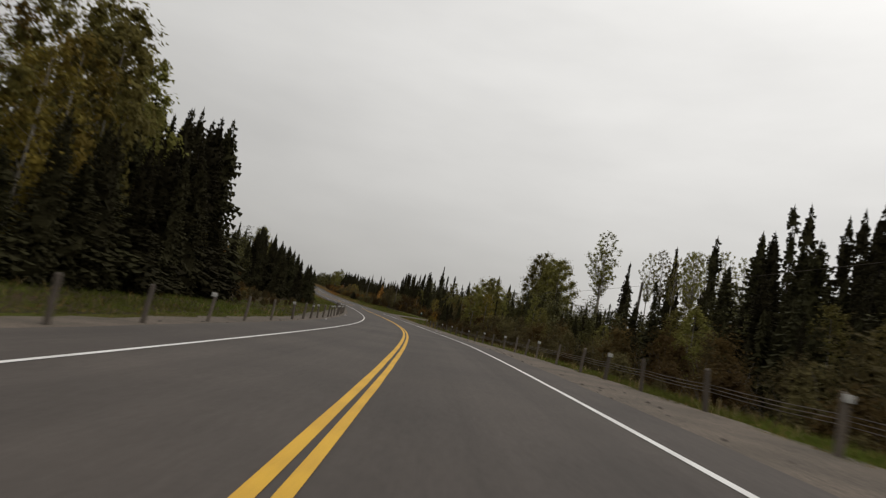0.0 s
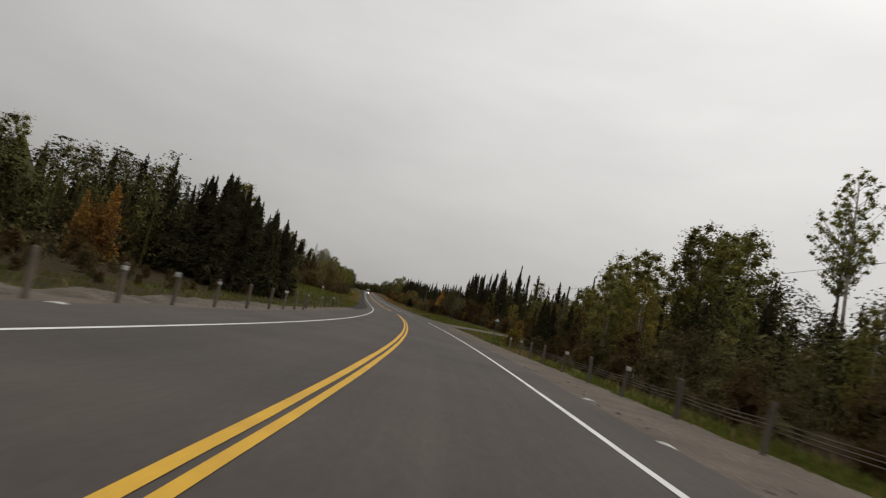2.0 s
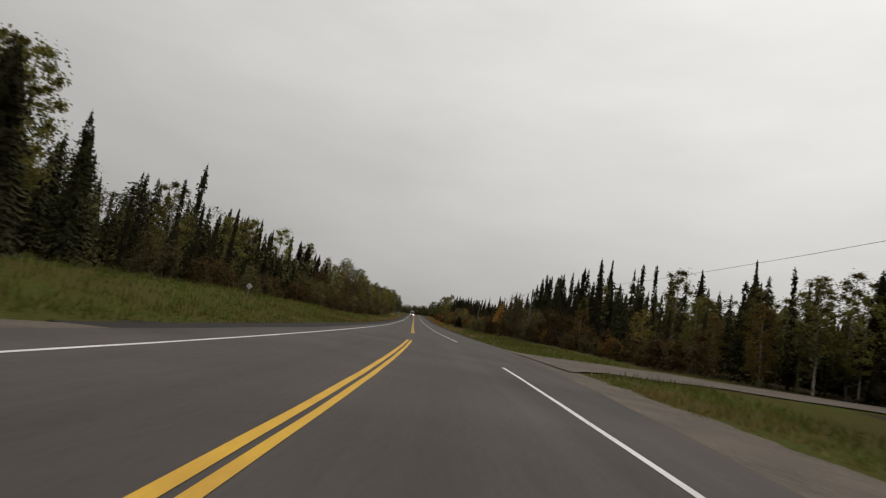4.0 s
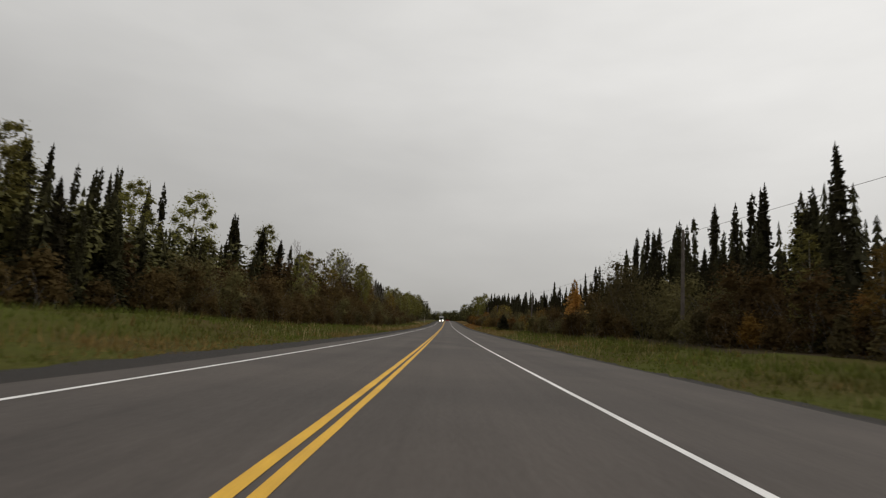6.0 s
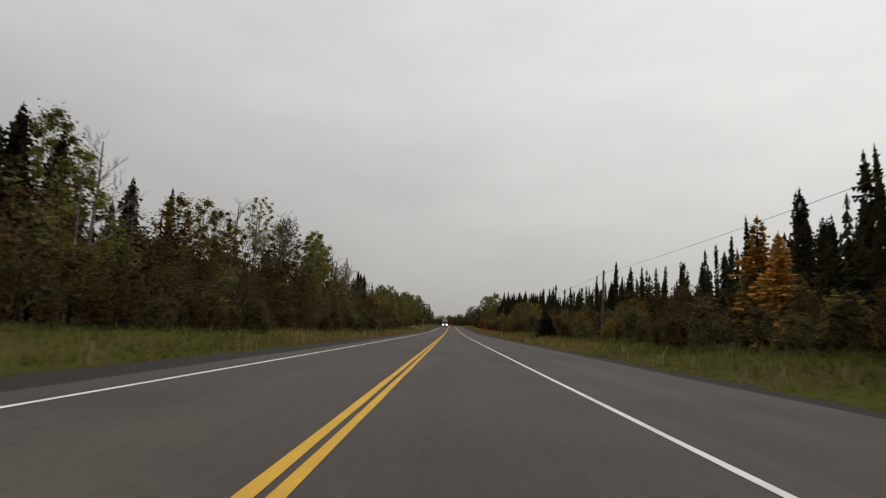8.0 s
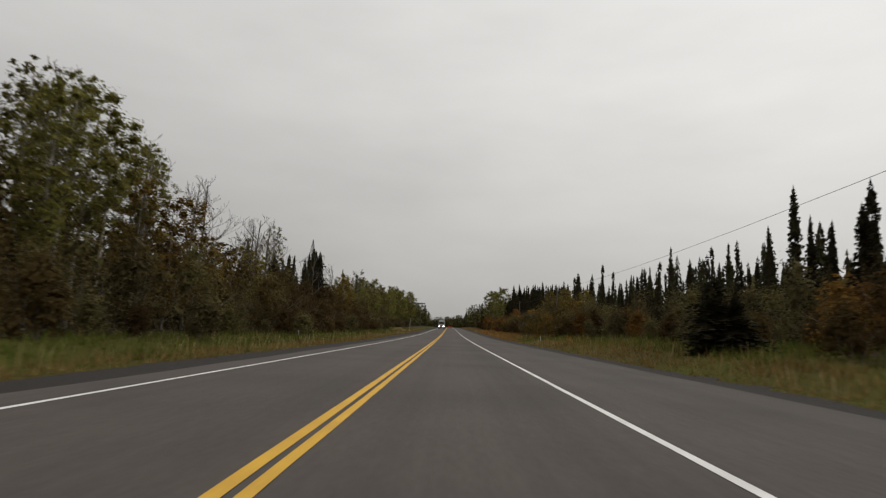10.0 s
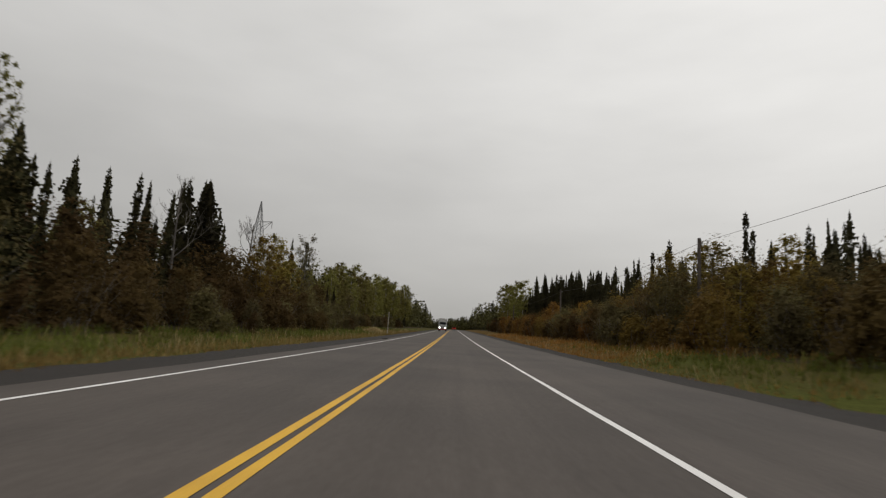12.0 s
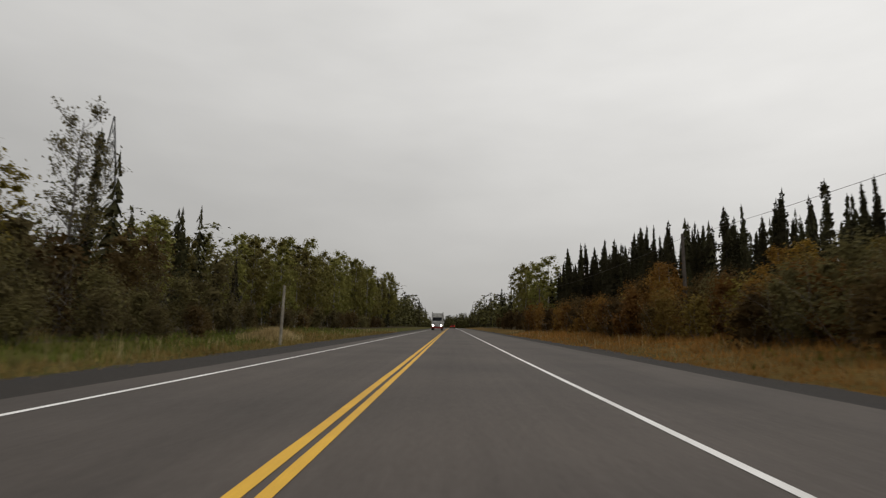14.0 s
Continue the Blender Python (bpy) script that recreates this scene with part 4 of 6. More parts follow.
# the same, right of the road
for kind, s, d, top in (
        (BLACK_SPRUCE, 51, 35, 18.7), (BLACK_SPRUCE, 49, 35.2, 18.5), (BLACK_SPRUCE, 45, 35, 16.5), (BLACK_SPRUCE, 43.5, 35, 16.8), (FULL_SPRUCE, 53.5, 35, 16.5), (FULL_SPRUCE, 47, 33, 14), (FULL_SPRUCE, 41, 34, 15.5), (BLACK_SPRUCE, 37, 31, 15), (FULL_SPRUCE, 33, 30, 12), (FULL_SPRUCE, 27, 28, 12), (FULL_SPRUCE, 30.5, 26, 10.5), (FULL_SPRUCE, 36.5, 26, 11.5), (BLACK_SPRUCE, 125, 27.5, 13.4),
        (SPARSE_ASPEN, 109.3, 44, 26), (SPARSE_ASPEN, 111, 44.8, 22.6), (BLACK_SPRUCE, 118, 66, 28.0), (BLACK_SPRUCE, 107, 48, 20.0), (BLACK_SPRUCE, 84.5, 50, 23.4), (FULL_SPRUCE, 74.9, 50, 22.8), (SPARSE_ASPEN, 110, 55, 24.0), (SPARSE_ASPEN, 112, 59, 25.5), (SPARSE_ASPEN, 115, 64, 25.5), (SPARSE_ASPEN, 118, 70, 28), (SPARSE_ASPEN, 100, 58, 24.0), (SPARSE_ASPEN, 98, 62, 25.0), (SPARSE_ASPEN, 104, 60, 25), (SPARSE_ASPEN, 108, 66, 26), (SPARSE_ASPEN, 95, 64, 24),
        (ASPEN, 126, 38, 19.5), (ASPEN, 123, 39, 20.0), (ASPEN, 129, 39, 21.6), (ASPEN, 131, 40.5, 18.8), (ASPEN, 120, 37, 18.2), (ASPEN, 117, 38, 18.8), (ASPEN, 133, 43, 18.0), (ASPEN, 126, 43, 20.5),
        (FULL_SPRUCE, 108, 15.5, 5.3), (FULL_SPRUCE, 110, 17, 5.0), (BLACK_SPRUCE, 196, 34.5, 16.0), (BLACK_SPRUCE, 199, 38, 16.7), (BLACK_SPRUCE, 190, 49.5, 18.6), (BLACK_SPRUCE, 188, 40.6, 15.3),
        (BLACK_SPRUCE, 201.5, 30, 16.6), (BLACK_SPRUCE, 203, 30.5, 13.4), (BLACK_SPRUCE, 206, 30, 13.0), (BLACK_SPRUCE, 212, 30, 16.0), (BLACK_SPRUCE, 233, 30, 15.8), (BLACK_SPRUCE, 240, 30, 15.8), (BLACK_SPRUCE, 452, 29, 15.6), (BLACK_SPRUCE, 458, 29.5, 16.4), (BLACK_SPRUCE, 464, 30, 16.6), (BLACK_SPRUCE, 471, 28.5, 16.5), (BLACK_SPRUCE, 478, 29, 17.5), (BLACK_SPRUCE, 486, 28, 18.0), (BLACK_SPRUCE, 493, 28.5, 19.0), (BLACK_SPRUCE, 500, 27, 18.8), (ASPEN, 546, 26, 21), (ASPEN, 536, 22, 18.5), (BLACK_SPRUCE, 237, 43, 22.4), (BLACK_SPRUCE, 228, 35, 18.0), (BLACK_SPRUCE, 235, 31, 16.7), (BLACK_SPRUCE, 242, 30.4, 16.4), (BLACK_SPRUCE, 216, 27.1, 14.7), (BLACK_SPRUCE, 216.5, 31, 16.2), (BLACK_SPRUCE, 230, 30.3, 15.3), (BLACK_SPRUCE, 248, 30, 15.1), (BLACK_SPRUCE, 252, 25, 12.0), (BLACK_SPRUCE, 255, 26, 12.5), (BLACK_SPRUCE, 222, 28, 14.5), (BLACK_SPRUCE, 225, 31, 16.5), (BLACK_SPRUCE, 239, 32, 15.8),

        (BLACK_SPRUCE, 313, 29.4, 14.2), (BLACK_SPRUCE, 304, 29.1, 12.4), (BLACK_SPRUCE, 320, 31.3, 12.2), (BLACK_SPRUCE, 321, 36.4, 13.0), (BLACK_SPRUCE, 356.5, 45, 16.5), (BLACK_SPRUCE, 358, 41, 14.0), (BLACK_SPRUCE, 365, 39.2, 16.8), (BLACK_SPRUCE, 369, 35.2, 13.4), (BLACK_SPRUCE, 377, 30.3, 14.7), (BLACK_SPRUCE, 380, 40.7, 15.0), (BLACK_SPRUCE, 383, 34.2, 14.0), (BLACK_SPRUCE, 390, 39.8, 14.2), (BLACK_SPRUCE, 391, 31.6, 14.2), (BLACK_SPRUCE, 397, 30.0, 14.8), (BLACK_SPRUCE, 408, 31.6, 14.8), (BLACK_SPRUCE, 428, 39.5, 14.8), (BLACK_SPRUCE, 438, 38.4, 17.7), (BLACK_SPRUCE, 446, 36.3, 16.9), (BLACK_SPRUCE, 452, 33.5, 16.2), (BLACK_SPRUCE, 452.5, 36, 15.9), (BLACK_SPRUCE, 456, 43.8, 19.8), (BLACK_SPRUCE, 449, 49.8, 19.7), (BLACK_SPRUCE, 467, 36.5, 17.3), (BLACK_SPRUCE, 471, 33.9, 18.4),
        (BIRCH, 366, 18.5, 8.6), (BIRCH, 361, 20, 8.8), (BIRCH, 369, 22, 9.2), (AMBER, 421, 18.8, 7.0), (AMBER, 423.5, 19.4, 7.0), (AMBER, 418.5, 18.6, 6.6), (AMBER, 426, 20, 6.8), (AMBER, 407, 20.6, 6.4), (AMBER, 405.2, 21.2, 6.6), (ASPEN, 506, 23.4, 18.0), (ASPEN, 512, 22, 17.0), (ASPEN, 519, 20, 17.5), (ASPEN, 526, 19, 17.5),
        (ASPEN, 153, 33, 10.5), (ASPEN, 156, 38, 12), (ASPEN, 152, 41, 12.5), (ASPEN, 151, 46, 13), (BIRCH, 154, 29, 7.6), (ASPEN, 157, 31, 9.0), (FULL_SPRUCE, 151.5, 37, 11.5), (ASPEN, 161, 33, 10), (FULL_SPRUCE, 155, 42, 14.5), (BLACK_SPRUCE, 152.5, 50, 15.5),
        (NEAR_ASPEN, 124.5, 25, 11), (NEAR_ASPEN, 126, 26.5, 10), (NEAR_ASPEN, 123, 22, 8.8), (NEAR_ASPEN, 128, 28.5, 9.4), (WILLOW, 121, 19, 5.4), (WILLOW, 119, 17.5, 4.0), (WILLOW, 123, 18.5, 3.6), (ALDER, 125.5, 20.5, 4.4), (ALDER, 128, 23.5, 4.6), (WILLOW, 131, 27, 5.0), (ALDER, 121, 15.5, 2.2),
        (BLACK_SPRUCE, 243, 30, 17.0), (BLACK_SPRUCE, 239.1, 30, 16.5), (BLACK_SPRUCE, 248.5, 30, 16.5), (BLACK_SPRUCE, 252.8, 30, 15.2), (ALDER, 98, 11, 1.4), (ALDER, 100, 12.5, 2.0), (WILLOW, 101.5, 11.3, 1.6), (ALDER, 102.5, 14.5, 2.4), (ALDER, 107, 16, 2.6), (WILLOW, 99, 14.5, 2.4), (ALDER, 96.5, 12, 1.6), (WILLOW, 109.5, 13, 1.6), (ALDER, 104.5, 17, 3.0), (ALDER, 100.5, 17.2, 3.0), (WILLOW, 112, 16.5, 2.4),
        (AMBER, 115.4, 12.5, 2.8), (BIRCH, 190, 24, 7.0), (BIRCH, 172, 26, 7.0)):
    top_at(FAR_ASPEN if kind is ASPEN and s > 430 else FAR_SPRUCE if kind is BLACK_SPRUCE and (s > 440 or abs(d) > 38) else kind, s, d, top, R, fat=.72 if kind is SPARSE_ASPEN and d > 50 else 1.0)

for s, d, top in ((251, 21.3, 9.6), (247.5, 20.8, 8.0)):
    top_at(LARCH, s, d, top, R, fat=1.6)
for s, d, top in ((293.6, 14.8, 3.6), (294.8, 14.4, 4.5), (296.2, 14.9, 3.9)):
    top_at(NEAR_SPRUCE, s, d, top, R, fat=2.5)

# rows between them
rows_of(1, 202, 264, ((flat(35), flat(11.5)), (flat(29), flat(9.5))), ((FULL_SPRUCE, 1),), R, 3.2)
rows_of(1, 28, 62, ((flat(28), flat(10)), (flat(33), flat(12.5))), ((FULL_SPRUCE, 3), (BLACK_SPRUCE, 1)), R, 2.6)
rows_of(-1, 8, 52, ((flat(17.5), flat(8)),), ((NEAR_SPRUCE, 3), (NEAR_ASPEN, 2)), R, 3.8)
rows_of(-1, 8, 52, ((flat(23), flat(11)),), ((FULL_SPRUCE, 3), (ASPEN, 2), (BLACK_SPRUCE, 1)), R, 3.8)
for s, d, top in ((103, -12.2, 5.6), (105.5, -13.5, 6.4), (108, -12.4, 5.8), (111, -13.2, 6.6), (114, -13, 6.4), (117, -13.6, 7), (101, -14.5, 6.0), (106, -18, 7.6), (108.5, -22, 8.4), (110, -18.5, 9.0), (112.5, -20.5, 10.1), (114, -17, 8.9), (115.5, -22.5, 10.7), (117, -18, 9.6), (119, -16.2, 8.6), (122, -15.5, 7.8), (125, -20, 10.8), (112, -25, 9.4)):
    top_at(NEAR_SPRUCE, s, d, top, R)
rows_of(-1, 57, 73, ((flat(20.5), flat(4.4)), (flat(24), flat(5.2))), ((NEAR_ASPEN, 5), (FULL_SPRUCE, 1), (BIRCH, 1)), R, 3.2)
rows_of(-1, 134, 220, ((line((134, 22), (220, 25)), flat(8.5)),), ((ASPEN, 2), (BLACK_SPRUCE, 4), (FULL_SPRUCE, 1)), R, 4.2)
rows_of(-1, 218, 300, ((flat(27), flat(9)),), ((BLACK_SPRUCE, 5), (ASPEN, 2)), R, 4.6)
rows_of(-1, 300, 385, ((flat(27), flat(8.5)),), ((BLACK_SPRUCE, 5), (ASPEN, 1)), R, 4.6)
rows_of(-1, 385, 420, ((flat(27), flat(7.4)), (flat(31), flat(8.4))), ((BLACK_SPRUCE, 1),), R, 3.6)
rows_of(-1, 418, 560, ((line((418, 25), (480, 22), (560, 19)), line((418, 9), (480, 14), (560, 16))), (line((418, 32), (560, 26)), line((418, 10), (480, 15.5), (560, 17)))), ((FAR_ASPEN, 7), (FAR_SPRUCE, 1)), R, 3.8)
rows_of(1, 0, 100, ((flat(20), line((0, 6.5), (57, 6.5), (63, 5.9), (91, 5.9), (96, 6.5))),), ((NEAR_SPRUCE, 2), (BLACK_SPRUCE, 3), (NEAR_ASPEN, 3)), R, 4.2)
rows_of(1, 0, 100, ((flat(27), line((0, 9), (57, 9), (63, 7.4), (91, 7.4), (96, 9))),), ((FULL_SPRUCE, 2), (BLACK_SPRUCE, 3), (ASPEN, 3)), R, 4.2)
rows_of(1, 156, 215, ((flat(27), flat(8.5)), (flat(33), flat(11.5))), ((BLACK_SPRUCE, 5), (ASPEN, 2), (FULL_SPRUCE, 1)), R, 3.8)
rows_of(1, 206, 300, ((flat(26), line((206, 10), (260, 10), (275, 7.5), (300, 7.5))), (flat(31), line((206, 14.5), (255, 13.6), (270, 11), (300, 9.8)))), ((BLACK_SPRUCE, 4), (FULL_SPRUCE, 1)), R, 3.8)
rows_of(1, 300, 440, ((line((300, 26), (540, 23)), line((300, 7.2), (430, 8.2))), (line((300, 31), (540, 28)), line((300, 9.4), (380, 10.4), (430, 12)))), ((BLACK_SPRUCE, 1),), R, 4.0)


# young birches and brush in front of the spruces
rows_of(1, 342, 402, ((flat(21), line((342, 5.0), (350, 5.8), (357, 7.0), (368, 7.6), (374, 6.6), (382, 5.8), (402, 5.0))), (flat(18.5), line((342, 4.4), (356, 6.0), (368, 6.6), (380, 4.8), (402, 4.0)))), ((BIRCH, 2), (WILLOW, 2), (YELLOWING, 1.2), (ALDER, 2)), R, 2.8)
# thickets in front of the trees
brown = ((ALDER, 4), (WILLOW, 2))
for k in range(17):
    NEAR_SPRUCE.plant(10 + 2.5 * k + R.uniform(-.9, .9), -15.4 + R.uniform(-.9, .9), R.uniform(4.4, 6.6), R, fat=1.9)
rows_of(-1, 50, 100, ((flat(14.0), flat(.9)),), ((WILLOW, 3), (ALDER, 2)), R, 2.8)
rows_of(-1, 56, 98, ((flat(17.5), flat(1.35)), (flat(22), flat(1.9))), ((WILLOW, 3), (YELLOWING, .5), (ALDER, 2)), R, 2.8)
for s, d, top in ((101.5, -26, 4.6), (103, -26.8, 5.2), (100.2, -26.4, 3.8)):
    top_at(RUST, s, d, top, R)
rows_of(-1, 98, 126, ((flat(13), flat(1.2)),), ((WILLOW, 3), (ALDER, 2)), R, 3.0)
rows_of(-1, 150, 200, ((flat(21), flat(3.2)),), brown, R, 3.0, clump=.45)
rows_of(-1, 198, 415, ((line((198, 16), (300, 13.5), (415, 14.5)), flat(2.6)), (line((198, 18.5), (300, 16.5), (415, 17.5)), line((198, 3.9), (235, 4.8), (260, 5.4), (300, 5.2), (375, 4.6), (390, 5.2), (415, 5.6)))), brown, R, 3.2, clump=.45)
rows_of(-1, 200, 415, ((flat(21), line((200, 4.8), (226, 5.4), (240, 7.4), (255, 9.0), (290, 9.0), (320, 7.6), (335, 8.4), (350, 8.6), (358, 8.0), (366, 6.6), (374, 7.0), (382, 7.2), (392, 6.6), (405, 6.8), (415, 7.6))),), ((ALDER, 5), (WILLOW, 2)), R, 4.0, clump=.15)
rows_of(-1, 415, 540, ((flat(18), flat(3)),), ((WILLOW, 3), (ALDER, 2)), R, 3.4)
rows_of(1, 2, 92, ((flat(11.3), flat(1.4)),), ((ALDER, 2), (WILLOW, 4)), R, 2.8)
rows_of(1, 2, 118, ((flat(13.5), flat(2.6)), (flat(17), flat(4.6))), ((ALDER, 2), (WILLOW, 4)), R, 3.0, ((96, 122),))
for kind, s, d, h in ((YELLOWING, 115, 12, 2.2), (YELLOWING, 116.5, 12.8, 1.8), (WILLOW, 121, 13.5, 1.6), (WILLOW, 106.5, 16, 4.4), (WILLOW, 98.5, 14.5, 3.2), (ALDER, 95, 13, 2.4)):
    kind.plant(s, d, h, R)
for kind, s, d, top in ((NEAR_SPRUCE, 105, 12, 4.9), (NEAR_SPRUCE, 107, 13, 4.8), (NEAR_SPRUCE, 103.2, 11.8, 4.2), (NEAR_SPRUCE, 110, 14.5, 5.0), (NEAR_ASPEN, 99.5, 16, 8.8), (NEAR_ASPEN, 104, 19, 10.6), (NEAR_ASPEN, 101, 19.5, 10.8), (NEAR_ASPEN, 109, 20.5, 9.2), (NEAR_ASPEN, 112, 24, 10.2), (BIRCH, 108, 17.5, 7.0), (BIRCH, 97, 17.5, 7.5), (ASPEN, 165, 30, 8.5), (ASPEN, 172, 32, 9.5), (BIRCH, 160, 28, 6.5), (ASPEN, 180, 33, 10), (BIRCH, 176, 27, 6.5), (ASPEN, 158, 34, 9), (FULL_SPRUCE, 163, 33, 9.5), (ASPEN, 152, 36, 9.5)):
    top_at(kind, s, d, top, R)
for kind, s, d, top in ((RUST, 423, 16.5, 4.6), (RUST, 419, 16.8, 4.4), (RUST, 415, 17, 4.8), (RUST, 403, 17, 4.8), (RUST, 396, 16.6, 4.4), (RUST, 407, 17.5, 5.0), (RUST, 392, 18, 4.8), (ALDER, 398, 14.5, 3.4), (ALDER, 411, 14.6, 3.2), (RUST, 400.5, 17.5, 5.6), (RUST, 411, 15.5, 4.4), (RUST, 417, 15, 4.2)):
    top_at(kind, s, d, top, R)
rows_of(1, 154, 200, ((flat(21), flat(2.8)), (flat(24), flat(4.6))), ((ALDER, 3), (WILLOW, 3), (YELLOWING, .8), (RUST, .6)), R, 3.0, clump=.6)
rows_of(1, 198, 338, ((line((198, 20), (225, 17.5), (285, 16.2), (298, 18.6), (318, 18.8), (338, 16), (520, 15)), line((198, 2.9), (300, 3.0), (370, 4.0), (520, 4))), (line((198, 23), (225, 21), (285, 20), (298, 21.4), (318, 21.4), (338, 19.6), (520, 18.5)), line((198, 4.6), (214, 6.0), (222, 7.6), (229, 7.2), (236, 5.6), (244, 5.0), (300, 4.4), (370, 5.0), (520, 5.2)))), ((RUST, .5), (ALDER, 2.2), (WILLOW, 3.8), (YELLOWING, .8)), R, 3.2, clump=.35)
rows_of(1, 338, 374, ((line((198, 20), (225, 17.5), (285, 16.2), (298, 18.6), (318, 18.8), (338, 16), (520, 15)), line((198, 2.9), (300, 3.0), (370, 4.0), (520, 4))), (line((198, 23), (225, 21), (285, 20), (298, 21.4), (318, 21.4), (338, 19.6), (520, 18.5)), line((198, 4.6), (214, 6.0), (222, 7.6), (229, 7.2), (236, 5.6), (244, 5.0), (300, 4.4), (370, 5.0), (520, 5.2)))), ((RUST, .25), (ALDER, 1.6), (WILLOW, 2.6), (YELLOWING, 1.6)), R, 3.2, clump=.35)
rows_of(1, 374, 474, ((line((198, 20), (225, 17.5), (285, 16.2), (298, 18.6), (318, 18.8), (338, 16), (520, 15)), line((198, 2.9), (300, 3.0), (370, 4.0), (520, 4))), (line((198, 23), (225, 21), (285, 20), (298, 21.4), (318, 21.4), (338, 19.6), (520, 18.5)), line((198, 4.6), (214, 6.0), (222, 7.6), (229, 7.2), (236, 5.6), (244, 5.0), (300, 4.4), (370, 5.0), (520, 5.2)))), ((RUST, 1.5), (ALDER, 3.2), (WILLOW, 1.6), (YELLOWING, .6)), R, 3.2, clump=.35)


# ---- far and deep woods, too many to count ----
def woods(name, label, spots, seed, coarse=1.0, leaves=None):
    """Many trees in one mesh; those beside the bend stand nearer and are finer."""
    rng = random.Random(seed)
    soup = Soup()
    for s, d, h, leafy in spots:
        x, y, z = at(s, d, terrain(min(s, 500), d))
        fine = s < 185
        if leafy:
            soup.tube([(x, y, z), (x, y, z + h * .7)], [.13, .05], 3, 0, False)
            wide, puff = h * rng.uniform(.17, .23), (.042 if fine else .055) * h
            lobes = [(rng.random() * 6.283, rng.random(), rng.uniform(.5, 1)) for _ in range(9)]
            for _ in range(int((600 if fine else 230 if s < 440 else 170) / coarse)):
                a0, u0, r0 = rng.choice(lobes)
                u = min(1, max(0, u0 + rng.gauss(0, .07 if fine else .11)))
                r = wide * math.sin(math.pi * (.2 + .74 * u)) ** .6 * r0 * .75
                q = Vector((x + r * math.cos(a0) + rng.gauss(0, puff), y + r * math.sin(a0) + rng.gauss(0, puff), z + h * (.14 + .84 * u)))
                leaf(soup, rng, q, (q - Vector((x, y, z + h * .55))).normalized(), rng.uniform(.13, .29) if fine else rng.uniform(.24, .5) if s < 440 else rng.uniform(.34, .68) * coarse ** 1.3)
        else:
            n = int((34 if fine else 20) / coarse)
            for j in range(n):
                u = (j + rng.random()) / n
                r = h * .12 * (1 - u) ** .8 + .12
                a0 = rng.random() * 6.283
                m = 8 if fine else 6
                for q in range(m):
                    a = a0 + q * 6.283 / m + rng.uniform(-.3, .3)
                    rr = r * rng.uniform(.5, 1.25)
                    zz = z + h * (.05 + .95 * u)
                    half = .26 if fine else .36
                    lift = .035 if fine else .06
                    soup.face(((x, y, zz + h * lift), (x + rr * math.cos(a - half), y + rr * math.sin(a - half), zz - h * .015), (x + rr * math.cos(a + half), y + rr * math.sin(a + half), zz - h * rng.uniform(0, .03))), 1)
    tagged(new(name, soup.mesh(name, leaves or FAR_LEAF, NEEDLES)), label, "woods", kind="stuff")


def spots_in(seed, count, s0, s1, d0, d1, tall, share):
    rng = random.Random(seed)
    return [(rng.uniform(s0, s1), rng.uniform(d0, d1), tall * rng.uniform(.65, 1.1), rng.random() < share) for _ in range(count)]


def stand(name, label, lines, seed):
    """A thick stand of spruces behind the front trees, in one mesh: each line is side, s from, s to, offset, height, pitch."""
    rng = random.Random(seed)
    shapes = []
    for _, crown in FAR_SPRUCE.shapes:
        co = np.empty(len(crown.vertices) * 3)
        crown.vertices.foreach_get("co", co)
        shapes.append((co.reshape(-1, 3), [tuple(f.vertices) for f in crown.polygons]))
    verts, faces, n = [], [], 0
    for side, s0, s1, off, tall, pitch in lines:
        s = s0
        while s < s1:
            co, fs = shapes[rng.randrange(len(shapes))]
            d, q, a = side * (off + rng.uniform(-1.4, 1.4)), tall(s) * rng.uniform(.72, 1.1) / 13, rng.random() * 6.283
            x, y, z = ground_at(s, d, -.08)
            c, k, w = math.cos(a), math.sin(a), q * rng.uniform(.85, 1.1)
            verts.append(np.stack((x + w * (c * co[:, 0] - k * co[:, 1]), y + w * (k * co[:, 0] + c * co[:, 1]), z + q * co[:, 2]), 1))
            faces += [tuple(i + n for i in f) for f in fs]
            n += len(co)
            s += pitch * rng.uniform(.6, 1.4)
    tagged(new(name, mesh_of(name, np.concatenate(verts).tolist(), faces, NEEDLES)), label, "spruce stand", kind="stuff")


